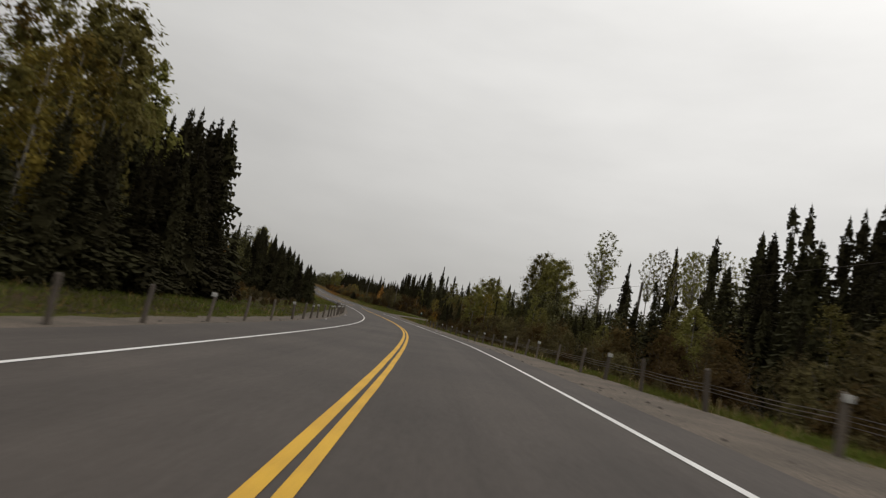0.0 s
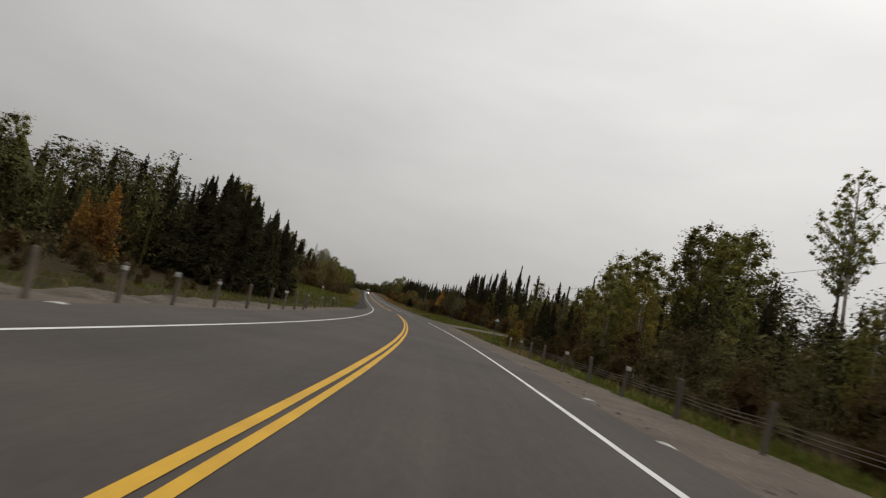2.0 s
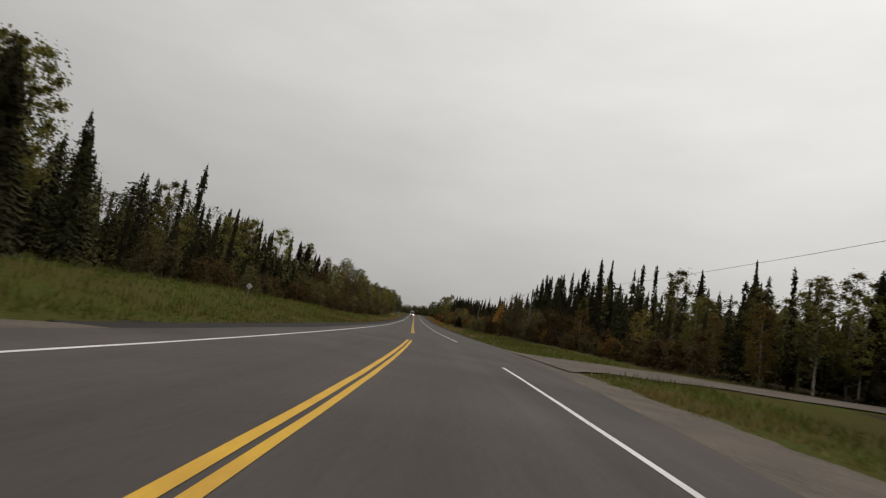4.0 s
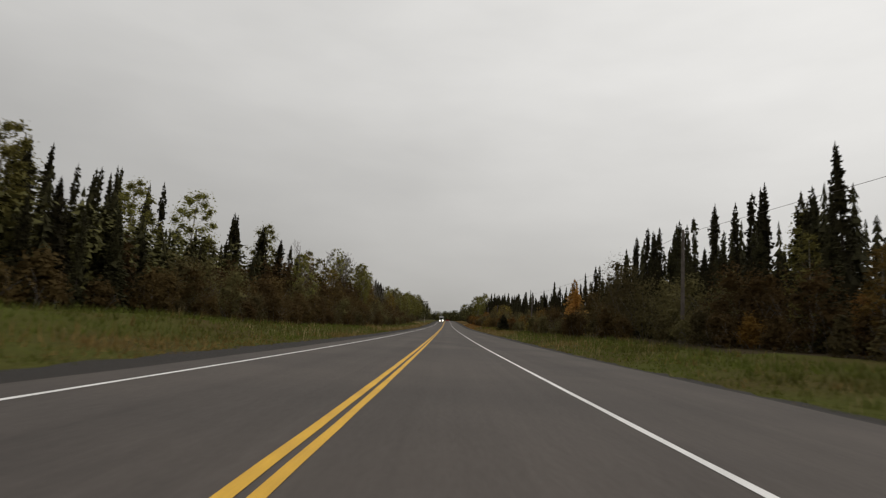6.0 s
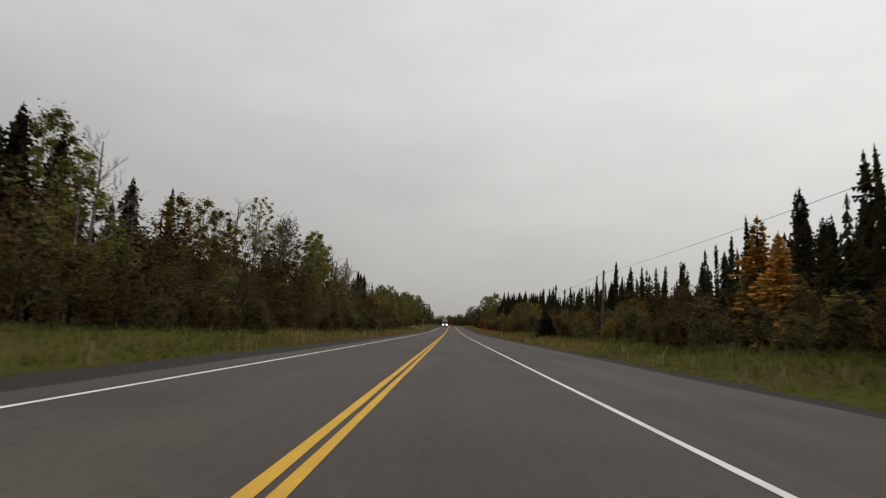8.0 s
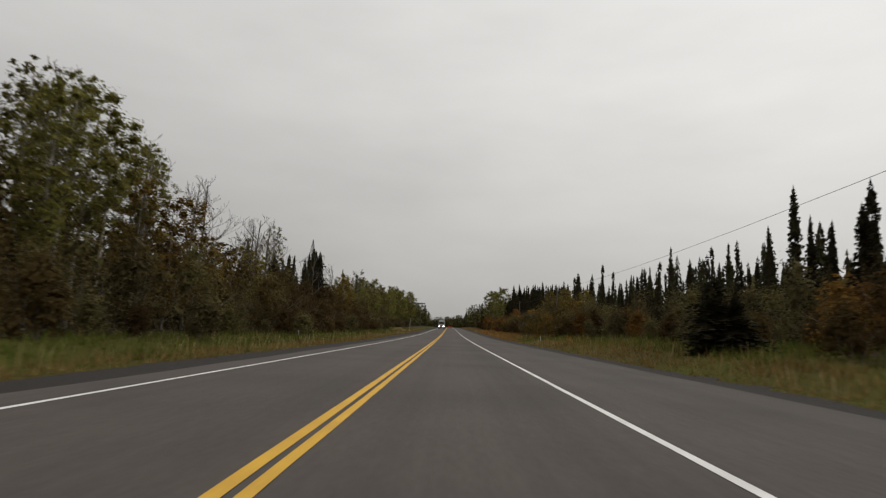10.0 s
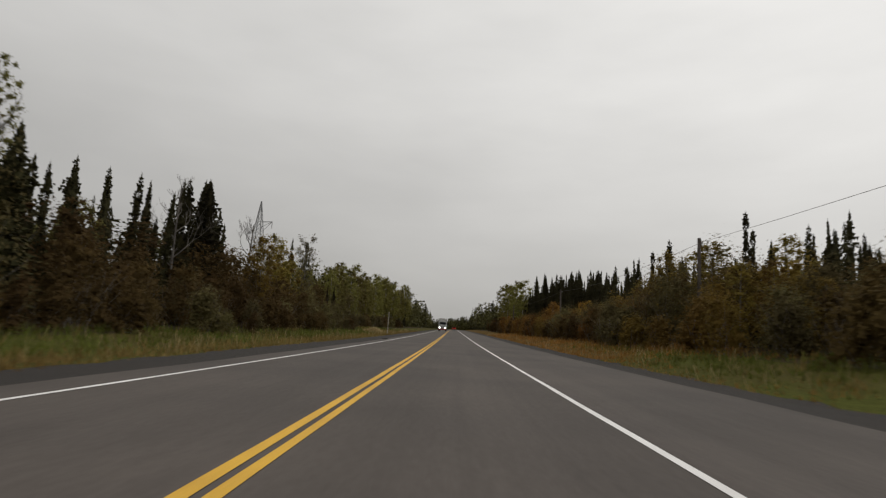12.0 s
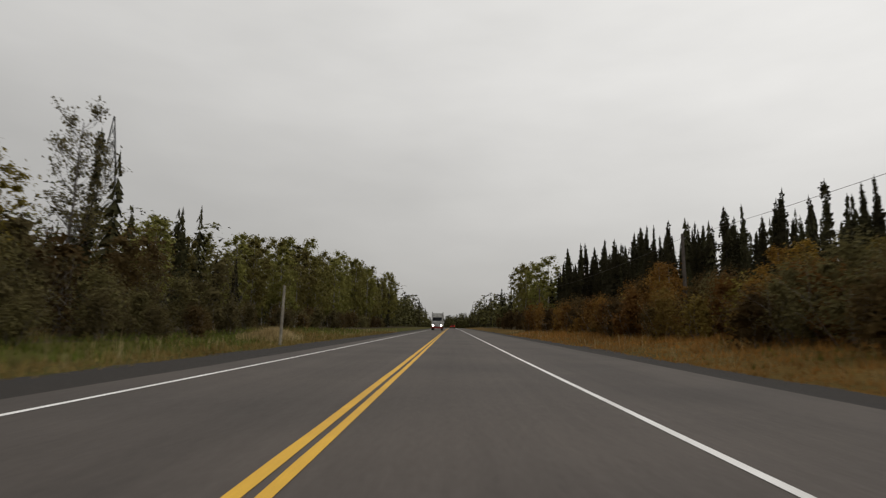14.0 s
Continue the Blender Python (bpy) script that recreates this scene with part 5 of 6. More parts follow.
stand("spruce_stand", "thick dark stand of spruces behind the roadside trees",
      ((1, 436, 560, 25, line((440, 12), (560, 14)), 3.8), (1, 432, 530, 30, line((432, 12), (500, 15.5), (530, 16.5)), 2.8), (1, 432, 530, 35, line((432, 13.2), (500, 17), (530, 17)), 2.8), (1, 322, 432, 35.5, line((322, 9), (380, 11), (432, 12.5)), 2.8)), 71)
woods("woods", "dense mixed spruce and aspen woods behind the roadside trees",
      spots_in(1, 150, 2, 62, -36, -23, 10.5, .6) + spots_in(12, 85, 62, 93, -46, -31, 7.0, .92) + spots_in(22, 50, 93, 108, -46, -31, 8.8, .95) + spots_in(15, 70, 106, 136, -42, -25, 10.8, .75) + spots_in(13, 130, 136, 212, -40, -26, 10.5, .5) + spots_in(23, 45, 176, 232, -28, -24, 8.6, .8)
      + spots_in(2, 290, 205, 385, -38, -25.5, 9.2, .5) + spots_in(16, 60, 385, 420, -40, -27, 7.6, .2) + spots_in(3, 120, 420, 560, -46, -27, 14, .8)
      + spots_in(4, 70, 0, 66, 24, 44, 9, .5) + spots_in(14, 85, 94, 132, 27, 40, 10.5, .6) + spots_in(24, 90, 58, 94, 24, 42, 7.6, .6) + spots_in(17, 90, 151, 186, 27, 60, 9.5, .5) + spots_in(5, 110, 186, 270, 29, 44, 12, .02) + spots_in(25, 200, 270, 430, 30, 44, 10, .02) + spots_in(6, 140, 430, 560, 29, 46, 13, 0), 7)
tall_brush = line((200, 5.6), (226, 6.2), (240, 8.4), (255, 9.8), (290, 9.8), (320, 8.4), (335, 9.2), (350, 9.2), (358, 8.6), (366, 7.0), (382, 7.4), (392, 6.0), (405, 5.8), (415, 7.4))
woods("brush", "brown tangle of tall brush behind the roadside shrubs",
      [(s, d, tall_brush(s) * q * 1.02, True) for s, d, q, _ in spots_in(18, 75, 200, 415, -25.2, -22.8, 1.0, 1)] + [(s, d, q, True) for s, d, q, _ in spots_in(19, 40, 474, 545, 14.5, 20, 4.4, 1)], 9, .7, LEAF_BROWN)
woods("far_woods", "distant mixed woods lining the highway to the horizon",
      spots_in(8, 170, 560, 860, -48, -17, 16, .8) + spots_in(9, 170, 560, 860, 15, 48, 15, .5)
      + spots_in(26, 330, 868, 1010, 11, 62, 12.5, .55) + spots_in(27, 260, 862, 960, 10, 48, 6.5, 1) + spots_in(28, 120, 1010, 1240, 12, 50, 14, .6)
      + spots_in(10, 230, 860, 1240, -60, -13, 14, .6) + spots_in(11, 230, 860, 1240, 13, 80, 14, .5), 8, 1.5)


def deep_forest():
    """The forest that goes on behind, as small cones and rounded crowns."""
    rng = random.Random(31)
    soup = Soup()
    for _ in range(9500):
        s, side = rng.uniform(-95, 760), rng.choice((-1, 1))
        d = side * (44 + 150 * rng.random() ** 1.2)
        if side > 0 and (abs(s - 145) < 9 or 55 < s < 137 and d < 76):
            continue
        x, y, z = at(s, d, terrain(min(s, 500), d))
        h = rng.uniform(7, 11)
        leafy = rng.random() < .4
        r = h * (.27 if leafy else .17)
        a0 = rng.random() * 6.283
        rings = ((.25, .8), (.62, .9)) if leafy else ((.06, 1.0),)
        pts = [[(x + r * k * math.cos(a0 + m * 1.257) * rng.uniform(.75, 1.2), y + r * k * math.sin(a0 + m * 1.257) * rng.uniform(.75, 1.2), z + h * u + rng.uniform(-.3, .3)) for m in range(5)] for u, k in rings]
        tip = (x, y, z + h)
        for m in range(5):
            n = (m + 1) % 5
            for lo, hi in zip(pts, pts[1:]):
                soup.face((lo[m], lo[n], hi[n], hi[m]), 0 if leafy else 1)
            soup.face((pts[-1][m], pts[-1][n], tip), 0 if leafy else 1)
    tagged(new("deep_forest", soup.mesh("deep_forest", FAR_LEAF, NEEDLES)), "unbroken mixed forest stretching away from the highway", "forest", kind="stuff")


deep_forest()


def undergrowth():
    """Low leafy tangle between the trunks behind the first rows."""
    rng = random.Random(41)
    soup = Soup()
    for _ in range(30000):
        s, side = rng.uniform(0, 470), rng.choice((-1, 1))
        if side > 0 and 133 < s < 152:
            continue
        d = side * rng.uniform(24, 33)
        x, y, z = ground_at(s, d)
        q = Vector((x, y, z + 3.2 * rng.random() ** 1.5 * (.7 + .6 * noise.noise(Vector((s * .2, d * .2, 5))))))
        leaf(soup, rng, q, (-side * .6, 0, .2), rng.uniform(.16, .34))
    tagged(new("undergrowth", soup.mesh("undergrowth", LEAF_OLIVE)), "low dark undergrowth between the forest trunks", "undergrowth", kind="stuff")


undergrowth()
# ---- side road, grass ----
def build_side_road():
    verts, faces = [], []
    ds = np.linspace(7.4, 138, 80)
    for d in ds:
        flare = 9 * math.exp(-(d - 7.4) / 3.0)
        for s in (141 - flare, 145, 149 + flare):
            verts.append(ground_at(s, d, 0.07 + 0.3 * min(1, max(0, (d - 28) / 25))))
    for i in range(len(ds) - 1):
        for j in range(2):
            a = 3 * i + j
            faces.append((a, a + 3, a + 4, a + 1))
    tagged(new("side_road", mesh_of("side_road", verts, faces, GRAVEL)), "narrow pale gravel side road leaving the highway", "gravel road", kind="structure")


def build_grass(name, side, label, seed, count):
    """Blades in tufts on the verge, thick near the shoulder; drier in patches, rust-coloured farther along on one side."""
    rng = random.Random(seed)
    v, f, mi = [], [], []
    for k in range(count):
        s = 2 + (108 * rng.random() if k % 5 < 2 else 458 * rng.random())
        edge = gravel_right(s) if side > 0 else -gravel_left(s)
        w = (3.2 if s < 110 else 11 if 288 < s < 340 else 8.5) if side > 0 else (8.5 if s < 110 else 10)
        d = side * (edge - .25 + w * rng.random() ** 1.35)
        if side > 0 and 131 < s < 160 and abs(s - 145) < 5 + 10 * math.exp(-(d - 7) / 3):
            continue
        if side < 0 and s < 112 and rng.random() < (.8 if s > 42 else .45):
            continue
        x, y, z = ground_at(s, d, -0.03)
        patch = noise.noise(Vector((s * .06, d * .2, 7)))
        fringe = (abs(d) - edge) / w
        dry = rng.random() < max(.05, min(.9, .5 + (patch - .14 - fringe * .45 - (.12 if side > 0 and 92 < s < 150 else .5 if s < 150 else .25 if s < 200 else 0) + (.5 if s > 260 and fringe < .3 else 0) + (.16 if side < 0 and s > 320 else 0)) * 2.2))
        rusty = side > 0 and rng.random() < (s - 315 + 40 * patch - 25 * fringe) / 40 and rng.random() < .95
        tall = (.16 + .30 * rng.random()) * (1.4 if dry else 1) * min(1, .3 + fringe * 1.8) * (.6 if s < 120 else 1.5 if side > 0 and 288 < s < 340 and fringe > .3 else 1)
        if rng.random() < (.055 if s > 190 else .01) * (1.2 - fringe):
            for _b in range(2):
                a, h, n = rng.random() * 6.283, rng.uniform(.4, .8) * (1 if s > 190 else .6), len(v)
                ox, oy, lx, ly = rng.gauss(0, .12), rng.gauss(0, .12), rng.gauss(0, .1), rng.gauss(0, .1)
                cx, cy = .009 * math.cos(a), .009 * math.sin(a)
                v += [(x + ox - cx * .4, y + oy - cy * .4, z), (x + ox + cx * .4, y + oy + cy * .4, z), (x + ox + lx + cx, y + oy + ly + cy, z + h * .8), (x + ox + lx * 1.2, y + oy + ly * 1.2, z + h), (x + ox + lx - cx, y + oy + ly - cy, z + h * .8)]
                f.append((n, n + 1, n + 2, n + 3, n + 4))
                mi.append(3)
        for _b in range(4):
            a = rng.random() * 6.283
            ox, oy = rng.gauss(0, .15), rng.gauss(0, .15)
            h = tall * rng.uniform(.6, 1.3)
            lx, ly = rng.gauss(0, .3) * h, rng.gauss(0, .3) * h
            wd = rng.uniform(.016, .036)
            n = len(v)
            v += [(x + ox - wd * math.cos(a), y + oy - wd * math.sin(a), z), (x + ox + wd * math.cos(a), y + oy + wd * math.sin(a), z), (x + ox + lx, y + oy + ly, z + h)]
            f.append((n, n + 1, n + 2))
            mi.append(2 if rusty else 1 if dry else 0)
    tagged(new(name, mesh_of(name, v, f, GRASS, GRASS_DRY, GRASS_RUST, STRAW, index=mi)), label, "grass", kind="stuff")


build_side_road()
build_grass("verge_grass", -1, "tall green roadside grass with pale dry patches", 21, 38000)
build_grass("roadside_grass", 1, "green and orange-brown dry grass on the verge", 22, 38000)


def straw_clump(s, d, long, wide, count, seed):
    """A low mound of pale uncut grass."""
    rng = random.Random(seed)
    soup = Soup()
    x0, y0, z0 = ground_at(s, d)
    for _ in range(count):
        q = min(1, abs(rng.gauss(0, .45)))
        a = rng.random() * 6.283
        x, y, z = ground_at(s + long * q * math.cos(a), d + wide * q * math.sin(a), -.03)
        h = (.95 - .5 * q) * rng.uniform(.55, 1.1)
        t, lx, ly = rng.random() * 6.283, rng.gauss(0, .2) * h, rng.gauss(0, .2) * h
        cx, cy = .024 * math.cos(t), .024 * math.sin(t)
        p = Vector((x - x0, y - y0, z - z0))
        soup.face((p + Vector((-cx, -cy, 0)), p + Vector((cx, cy, 0)), p + Vector((lx * .5 + cx, ly * .5 + cy, h * .6)), p + Vector((lx, ly, h))))
    tagged(new("straw_clump", soup.mesh("straw_clump", STRAW)), "mound of pale dry grass on the verge", "grass", kind="stuff").matrix_world = pose(x0, y0, z0)


straw_clump(413, -11.2, 5.5, 1.6, 2600, 61)


# ---- cable barrier ----
def post_mesh(seed, h, r):
    rng = random.Random(seed)
    soup = Soup()
    zs = (-.4, 0, h * .5, h - .03, h)
    soup.tube([(rng.uniform(-.01, .01), rng.uniform(-.01, .01), z) for z in zs], [r * 1.04, r * 1.03, r, r * .98, r * .86], 10)
    return soup.mesh("post", OLD_WOOD, smooth=False)


def plate_mesh(w, h):
    soup = Soup()
    soup.box(0, 0, 0, w, .012, h, 0, .003)
    return soup.mesh("reflector", REFLECT)


def band_mesh(r, h):
    soup = Soup()
    soup.tube([(0, 0, 0), (0, 0, h)], [r, r], 12)
    return soup.mesh("reflective_band", REFLECT)


POSTS = [post_mesh(k, .98, r) for k, r in ((1, .064), (2, .056), (3, .068))]
PLATE, BAND = plate_mesh(.17, .13), band_mesh(.072, .10)


def barrier_posts(spots, d, group, rng, kinds):
    tops = []
    for k, s in enumerate(spots):
        ss, dd = s + rng.uniform(-.02, .02), d(s) + rng.uniform(-.03, .03)
        x, y, z = ground_at(ss, dd)
        m = pose(x, y, z, rng.uniform(-4, 4), rng.uniform(-4, 4), heading(ss) + rng.uniform(-8, 8))
        kind = kinds.get(k, "none")
        label = {"plate": "weathered wooden guard post with a small white reflector plate", "band": "weathered wooden guard post with a white reflective band",
                 "none": "weathered grey wooden guard post in roadside gravel"}[kind]
        root = thing("guard_post", m, label, "guard post", group)
        part("post", rng.choice(POSTS), root)
        if kind == "plate":
            part("reflector", PLATE, root, "white reflector plate", pose(0, -.085, .90))
        elif kind == "band":
            part("reflective_band", BAND, root, "white reflective band", pose(0, 0, .80))
        tops.append((ss, dd))
    return tops


RB = random.Random(3)
right_posts = barrier_posts((1, 5, 9.1, 13.4, 17.2, 20.6, 23.6, 27.5, 31.8, 34.8, 37.7, 41.8, 46.3, 50.8, 54.9, 58.8, 63.7, 67.4, 71.3, 75, 79, 83.1, 86.4, 89.4, 93.2), flat(7.3),
                            "guard posts on the outer side of the bend", RB,
                            {2: "plate", 5: "plate", 8: "plate", 11: "plate", 13: "plate", 15: "band", 18: "plate", 20: "plate", 23: "band", 24: "band"})
barrier_posts((3, 6.9, 10.8, 14.4, 18.7, 22.6, 26.8, 31.8, 35.0, 37.7, 40.9, 44.2, 48.1, 50.5, 53.9, 57.2, 60.2, 63.6, 66.6, 69.6, 72.8, 76.3, 79.7, 82.5, 85.2, 87.8, 91.2, 94.6, 98.8, 102.7, 106.4, 109.8, 113.2, 116.8), line((88, -6.15), (91, -6.6), (95, -6.6), (103, -7.0), (110, -7.05), (117, -6.9)),
              "guard posts on the inner side of the bend", RB,
              {4: "plate", 7: "plate", 9: "band", 10: "plate", 13: "plate", 14: "plate", 15: "plate", 16: "plate", 18: "band", 19: "plate", 20: "band", 23: "plate", 26: "plate", 28: "band", 31: "plate"})


def cables():
    root = thing("cable_barrier", Matrix.Identity(4), "three steel cables strung along wooden guard posts", "cable barrier")
    for h in (.48, .56, .64):
        soup = Soup()
        pts = [ground_at(s, d + .08, h) for s, d in right_posts]
        dense = []
        for a, b in zip(pts, pts[1:]):
            for u in (0, .33, .66):
                q = Vector(a).lerp(Vector(b), u)
                q.z -= .03 * math.sin(math.pi * u)
                dense.append(q)
        dense.append(Vector(pts[-1]))
        soup.tube(dense, [.008] * len(dense), 5)
        part("cable", soup.mesh("cable", CABLE), root)


cables()


# ---- signs and stakes ----
def marker_sign():
    """A thin post with a small sign: white upper triangle on a green lower one."""
    x, y, z = ground_at(94.8, 6.3, .12)
    root = thing("marker_sign", pose(x, y, z, 0, 2, heading(94)), "small green and white marker sign on a thin dark post", "road sign")
    soup = Soup()
    soup.box(0, 0, .75, .05, .05, 1.9, 0, .006)
    part("post", soup.mesh("post", POLE_WOOD), root)
    g = Soup()
    g.face(((-.15, 0, 0), (.15, 0, 0), (.11, 0, -.15), (-.11, 0, -.15)))
    g.face(((-.15, .01, 0), (-.11, .01, -.15), (.11, .01, -.15), (.15, .01, 0)))
    for a, b in (((-.15, 0), (.15, 0)), ((.15, 0), (.11, -.15)), ((.11, -.15), (-.11, -.15)), ((-.11, -.15), (-.15, 0))):
        g.face(((a[0], 0, a[1]), (a[0], .01, a[1]), (b[0], .01, b[1]), (b[0], 0, b[1])))
    part("green_panel", g.mesh("green_panel", GREEN_SIGN), root, "green sign panel", pose(0, -.04, 1.68))
    w = Soup()
    w.face(((-.17, 0, 0), (.17, 0, 0), (.03, 0, .2), (-.03, 0, .2)))
    w.face(((-.17, .01, 0), (-.03, .01, .2), (.03, .01, .2), (.17, .01, 0)))
    for a, b in (((-.17, 0), (.17, 0)), ((.17, 0), (.03, .2)), ((.03, .2), (-.03, .2)), ((-.03, .2), (-.17, 0))):
        w.face(((a[0], 0, a[1]), (a[0], .01, a[1]), (b[0], .01, b[1]), (b[0], 0, b[1])))
    part("white_panel", w.mesh("white_panel", REFLECT), root, "white reflective triangle", pose(0, -.05, 1.69))


def plain_sign(s, d, size, top, turn, label):
    x, y, z = ground_at(s, d)
    root = thing("road_sign", pose(x, y, z, 0, 0, heading(s) + turn), label, "road sign")
    soup = Soup()
    soup.box(0, .03, top / 2 - .2, .06, .04, top + .4, 0, .006)
    part("post", soup.mesh("post", STEEL), root)
    q = Soup()
    q.box(0, 0, 0, size, .006, size, 0, .002)
    part("panel", q.mesh("panel", REFLECT), root, "pale sign panel", pose(0, -.01, top, 0, 45, 0))


def stake(s, d, h, label, mat, r=.03):
    x, y, z = ground_at(s, d)
    root = thing("stake", pose(x, y, z, 2, -2, heading(s)), label, "stake")
    soup = Soup()
    soup.tube([(0, 0, -.3), (0, 0, h * .6), (0, 0, h)], [r, r, r * .9], 8)
    part("rod", soup.mesh("rod", mat), root)
    cap = Soup()
    cap.tube([(0, 0, h - .12), (0, 0, h + .01)], [r * 1.15, r * 1.1], 8)
    part("cap", cap.mesh("cap", REFLECT), root, "white cap")


marker_sign()
plain_sign(148, -12, .34, 1.0, 6, "small pale diamond road sign on a grassy bank")
stake(331, 11.5, .7, "thin pale marker stake in the verge grass", REFLECT)
stake(319, -12.4, .5, "thin pale marker stake in the verge grass", REFLECT)


def stub_pole(s, d, h):
    x, y, z = ground_at(s, d)
    root = thing("wooden_pole", pose(x, y, z, 1, 1, heading(s)), "short weathered wooden pole on the grassy verge", "pole")
    soup = Soup()
    soup.tube([(0, 0, -.5), (0, 0, h * .5), (0, 0, h)], [.085, .08, .072], 10)
    part("shaft", soup.mesh("shaft", PALE_WOOD), root)


stub_pole(404.2, -8.1, 3.25)


# ---- utility line ----
def utility_line():
    tops = []
    for s, d, top, lean in ((-20, 22, 9.0, 0), (54, 22, 8.8, 2), (128, 20.8, 8.7, 3), (204, 19.2, 9.7, 0), (282, 19, 9.0, 1), (360, 18.6, 8.6, 0), (418, 19.6, 8.8, -1), (490, 19, 9, 0)):
        x, y, z = ground_at(s, d)
        h = top - terrain(s, d)
        root = thing("utility_pole", pose(x, y, z, 0, lean, heading(s)), "weathered wooden utility pole carrying a single wire", "utility pole", "utility poles on the line")
        soup = Soup()
        soup.tube([(0, 0, -.6), (0, 0, h * .5), (0, 0, h)], [.16, .14, .11], 10)
        part("shaft", soup.mesh("shaft", POLE_WOOD), root)
        ins = Soup()
        ins.tube([(.13, 0, h - .42), (.22, 0, h - .38), (.22, 0, h - .28)], [.02, .03, .05], 8)
        part("insulator", ins.mesh("insulator", STEEL), root, "grey insulator bracket")
        p = pose(x, y, z, 0, lean, heading(s)) @ Vector((.22, 0, h - .26))
        tops.append(p)
    soup = Soup()
    pts = []
    for a, b in zip(tops, tops[1:]):
        for k in range(8):
            u = k / 8
            q = a.lerp(b, u)
            q.z -= 2.6 * u * (1 - u)
            pts.append(q)
    pts.append(tops[-1])
    soup.tube(pts, [.013] * len(pts), 4)
    tagged(new("overhead_wire", soup.mesh("overhead_wire", POLE_WOOD)), "single dark overhead wire sagging between utility poles", "wire")


utility_line()


# ---- lattice transmission tower ----
def pylon(s, d, top):
    x, y, z = ground_at(s, d)
    h = top - terrain(s, d)
    root = thing("transmission_tower", pose(x, y, z, 0, 0, heading(s) + 123), "grey steel lattice transmission tower rising above the trees", "transmission tower")
    half = lambda u: 2.8 - 1.6 * u / .75 if u < .75 else 1.12 * (1 - u) / .25 + .08
    levels = (0, .2, .36, .5, .62, .69, .75, .82, .89, .95, 1.0)
    corner = lambda u, k: (half(u) * (1, 1, -1, -1)[k], half(u) * .62 * (1, -1, -1, 1)[k], h * u)
    for k in range(4):
        soup = Soup()
        soup.tube([corner(u, k) for u in levels], [.07] * len(levels), 4)
        part("leg", soup.mesh("leg", STEEL), root)
    for a, b in zip(levels, levels[1:]):
        for k in range(4):
            n = (k + 1) % 4
            for p, q in ((corner(a, k), corner(b, n)), (corner(a, n), corner(b, k)), (corner(b, k), corner(b, n))):
                soup = Soup()
                soup.tube([p, q], [.035, .035], 3, 0, False)
                part("brace", soup.mesh("brace", STEEL), root)
    for sgn in (1, -1):
        soup = Soup()
        tip = (sgn * 10.5, 0, h * .77)
        for dy in (-.7, .7):
            soup.tube([(sgn * 1.2, dy, h * .75), tip], [.05, .05], 4)
            soup.tube([(sgn * .9, dy * .7, h * .82), tip], [.05, .05], 4)
        for u in (.2, .4, .6, .8):
            soup.tube([(sgn * (1.2 + 9.3 * u), .7 * (1 - u), h * (.75 + .02 * u)), (sgn * (.9 + 9.6 * u), .5 * (1 - u), h * (.82 - .05 * u))], [.03, .03], 3)
        part("cross_arm", soup.mesh("cross_arm", STEEL), root)
        ins = Soup()
        ins.tube([tip, (tip[0], 0, tip[2] - .7), (tip[0], 0, tip[2] - 1.4)], [.05, .08, .05], 6)
        part("insulator", ins.mesh("insulator", STEEL), root)


pylon(441, -41.7, 26.0)

# ---- vehicles far ahead ----
TRUCK_WHITE = material("white_truck_paint", (0.62, 0.61, 0.58), 0.45, 0.06, 2, 30, 0.02)
CAR_DARK = material("dark_car_paint", (0.06, 0.06, 0.065), 0.35, 0.06, 2, 30, 0.02)
RED_PAINT = material("red_paint", (0.32, 0.04, 0.03), 0.45, 0.08, 2, 30, 0.02)
GLASS_DARK = material("dark_glass", (0.015, 0.017, 0.02), 0.12, 0.05, 2, 30, 0)
RUBBER = material("tyre_rubber", (0.02, 0.02, 0.02), 0.9, 0.1, 4, 40, 0.2)
CHROME = material("chrome", (0.55, 0.55, 0.55), 0.25, 0.05, 2, 30, 0, metal=1.0)
HEADLIGHT = glow("headlight_glow", (1.0, 0.95, 0.85), 14.0)
TAILLIGHT = glow("taillight_glow", (0.8, 0.05, 0.03), 1.5)


def boxes(*rows):
    soup = Soup()
    for r in rows:
        soup.box(*r[:6], 0, r[6] if len(r) > 6 else .03)
    return soup


def wheel(parent, x, y, r, w):
    soup = Soup()
    soup.tube([(x - w / 2, y, r), (x - w / 2 + .04, y, r), (x + w / 2 - .04, y, r), (x + w / 2, y, r)], [r * .9, r, r, r * .9], 18)
    tyre = part("wheel", soup.mesh("wheel", RUBBER), parent)
    rim = Soup()
    rim.tube([(x - w / 2 - .01, y, r), (x + w / 2 + .01, y, r)], [r * .55, r * .55], 14)
    part("rim", rim.mesh("rim", CHROME), tyre)


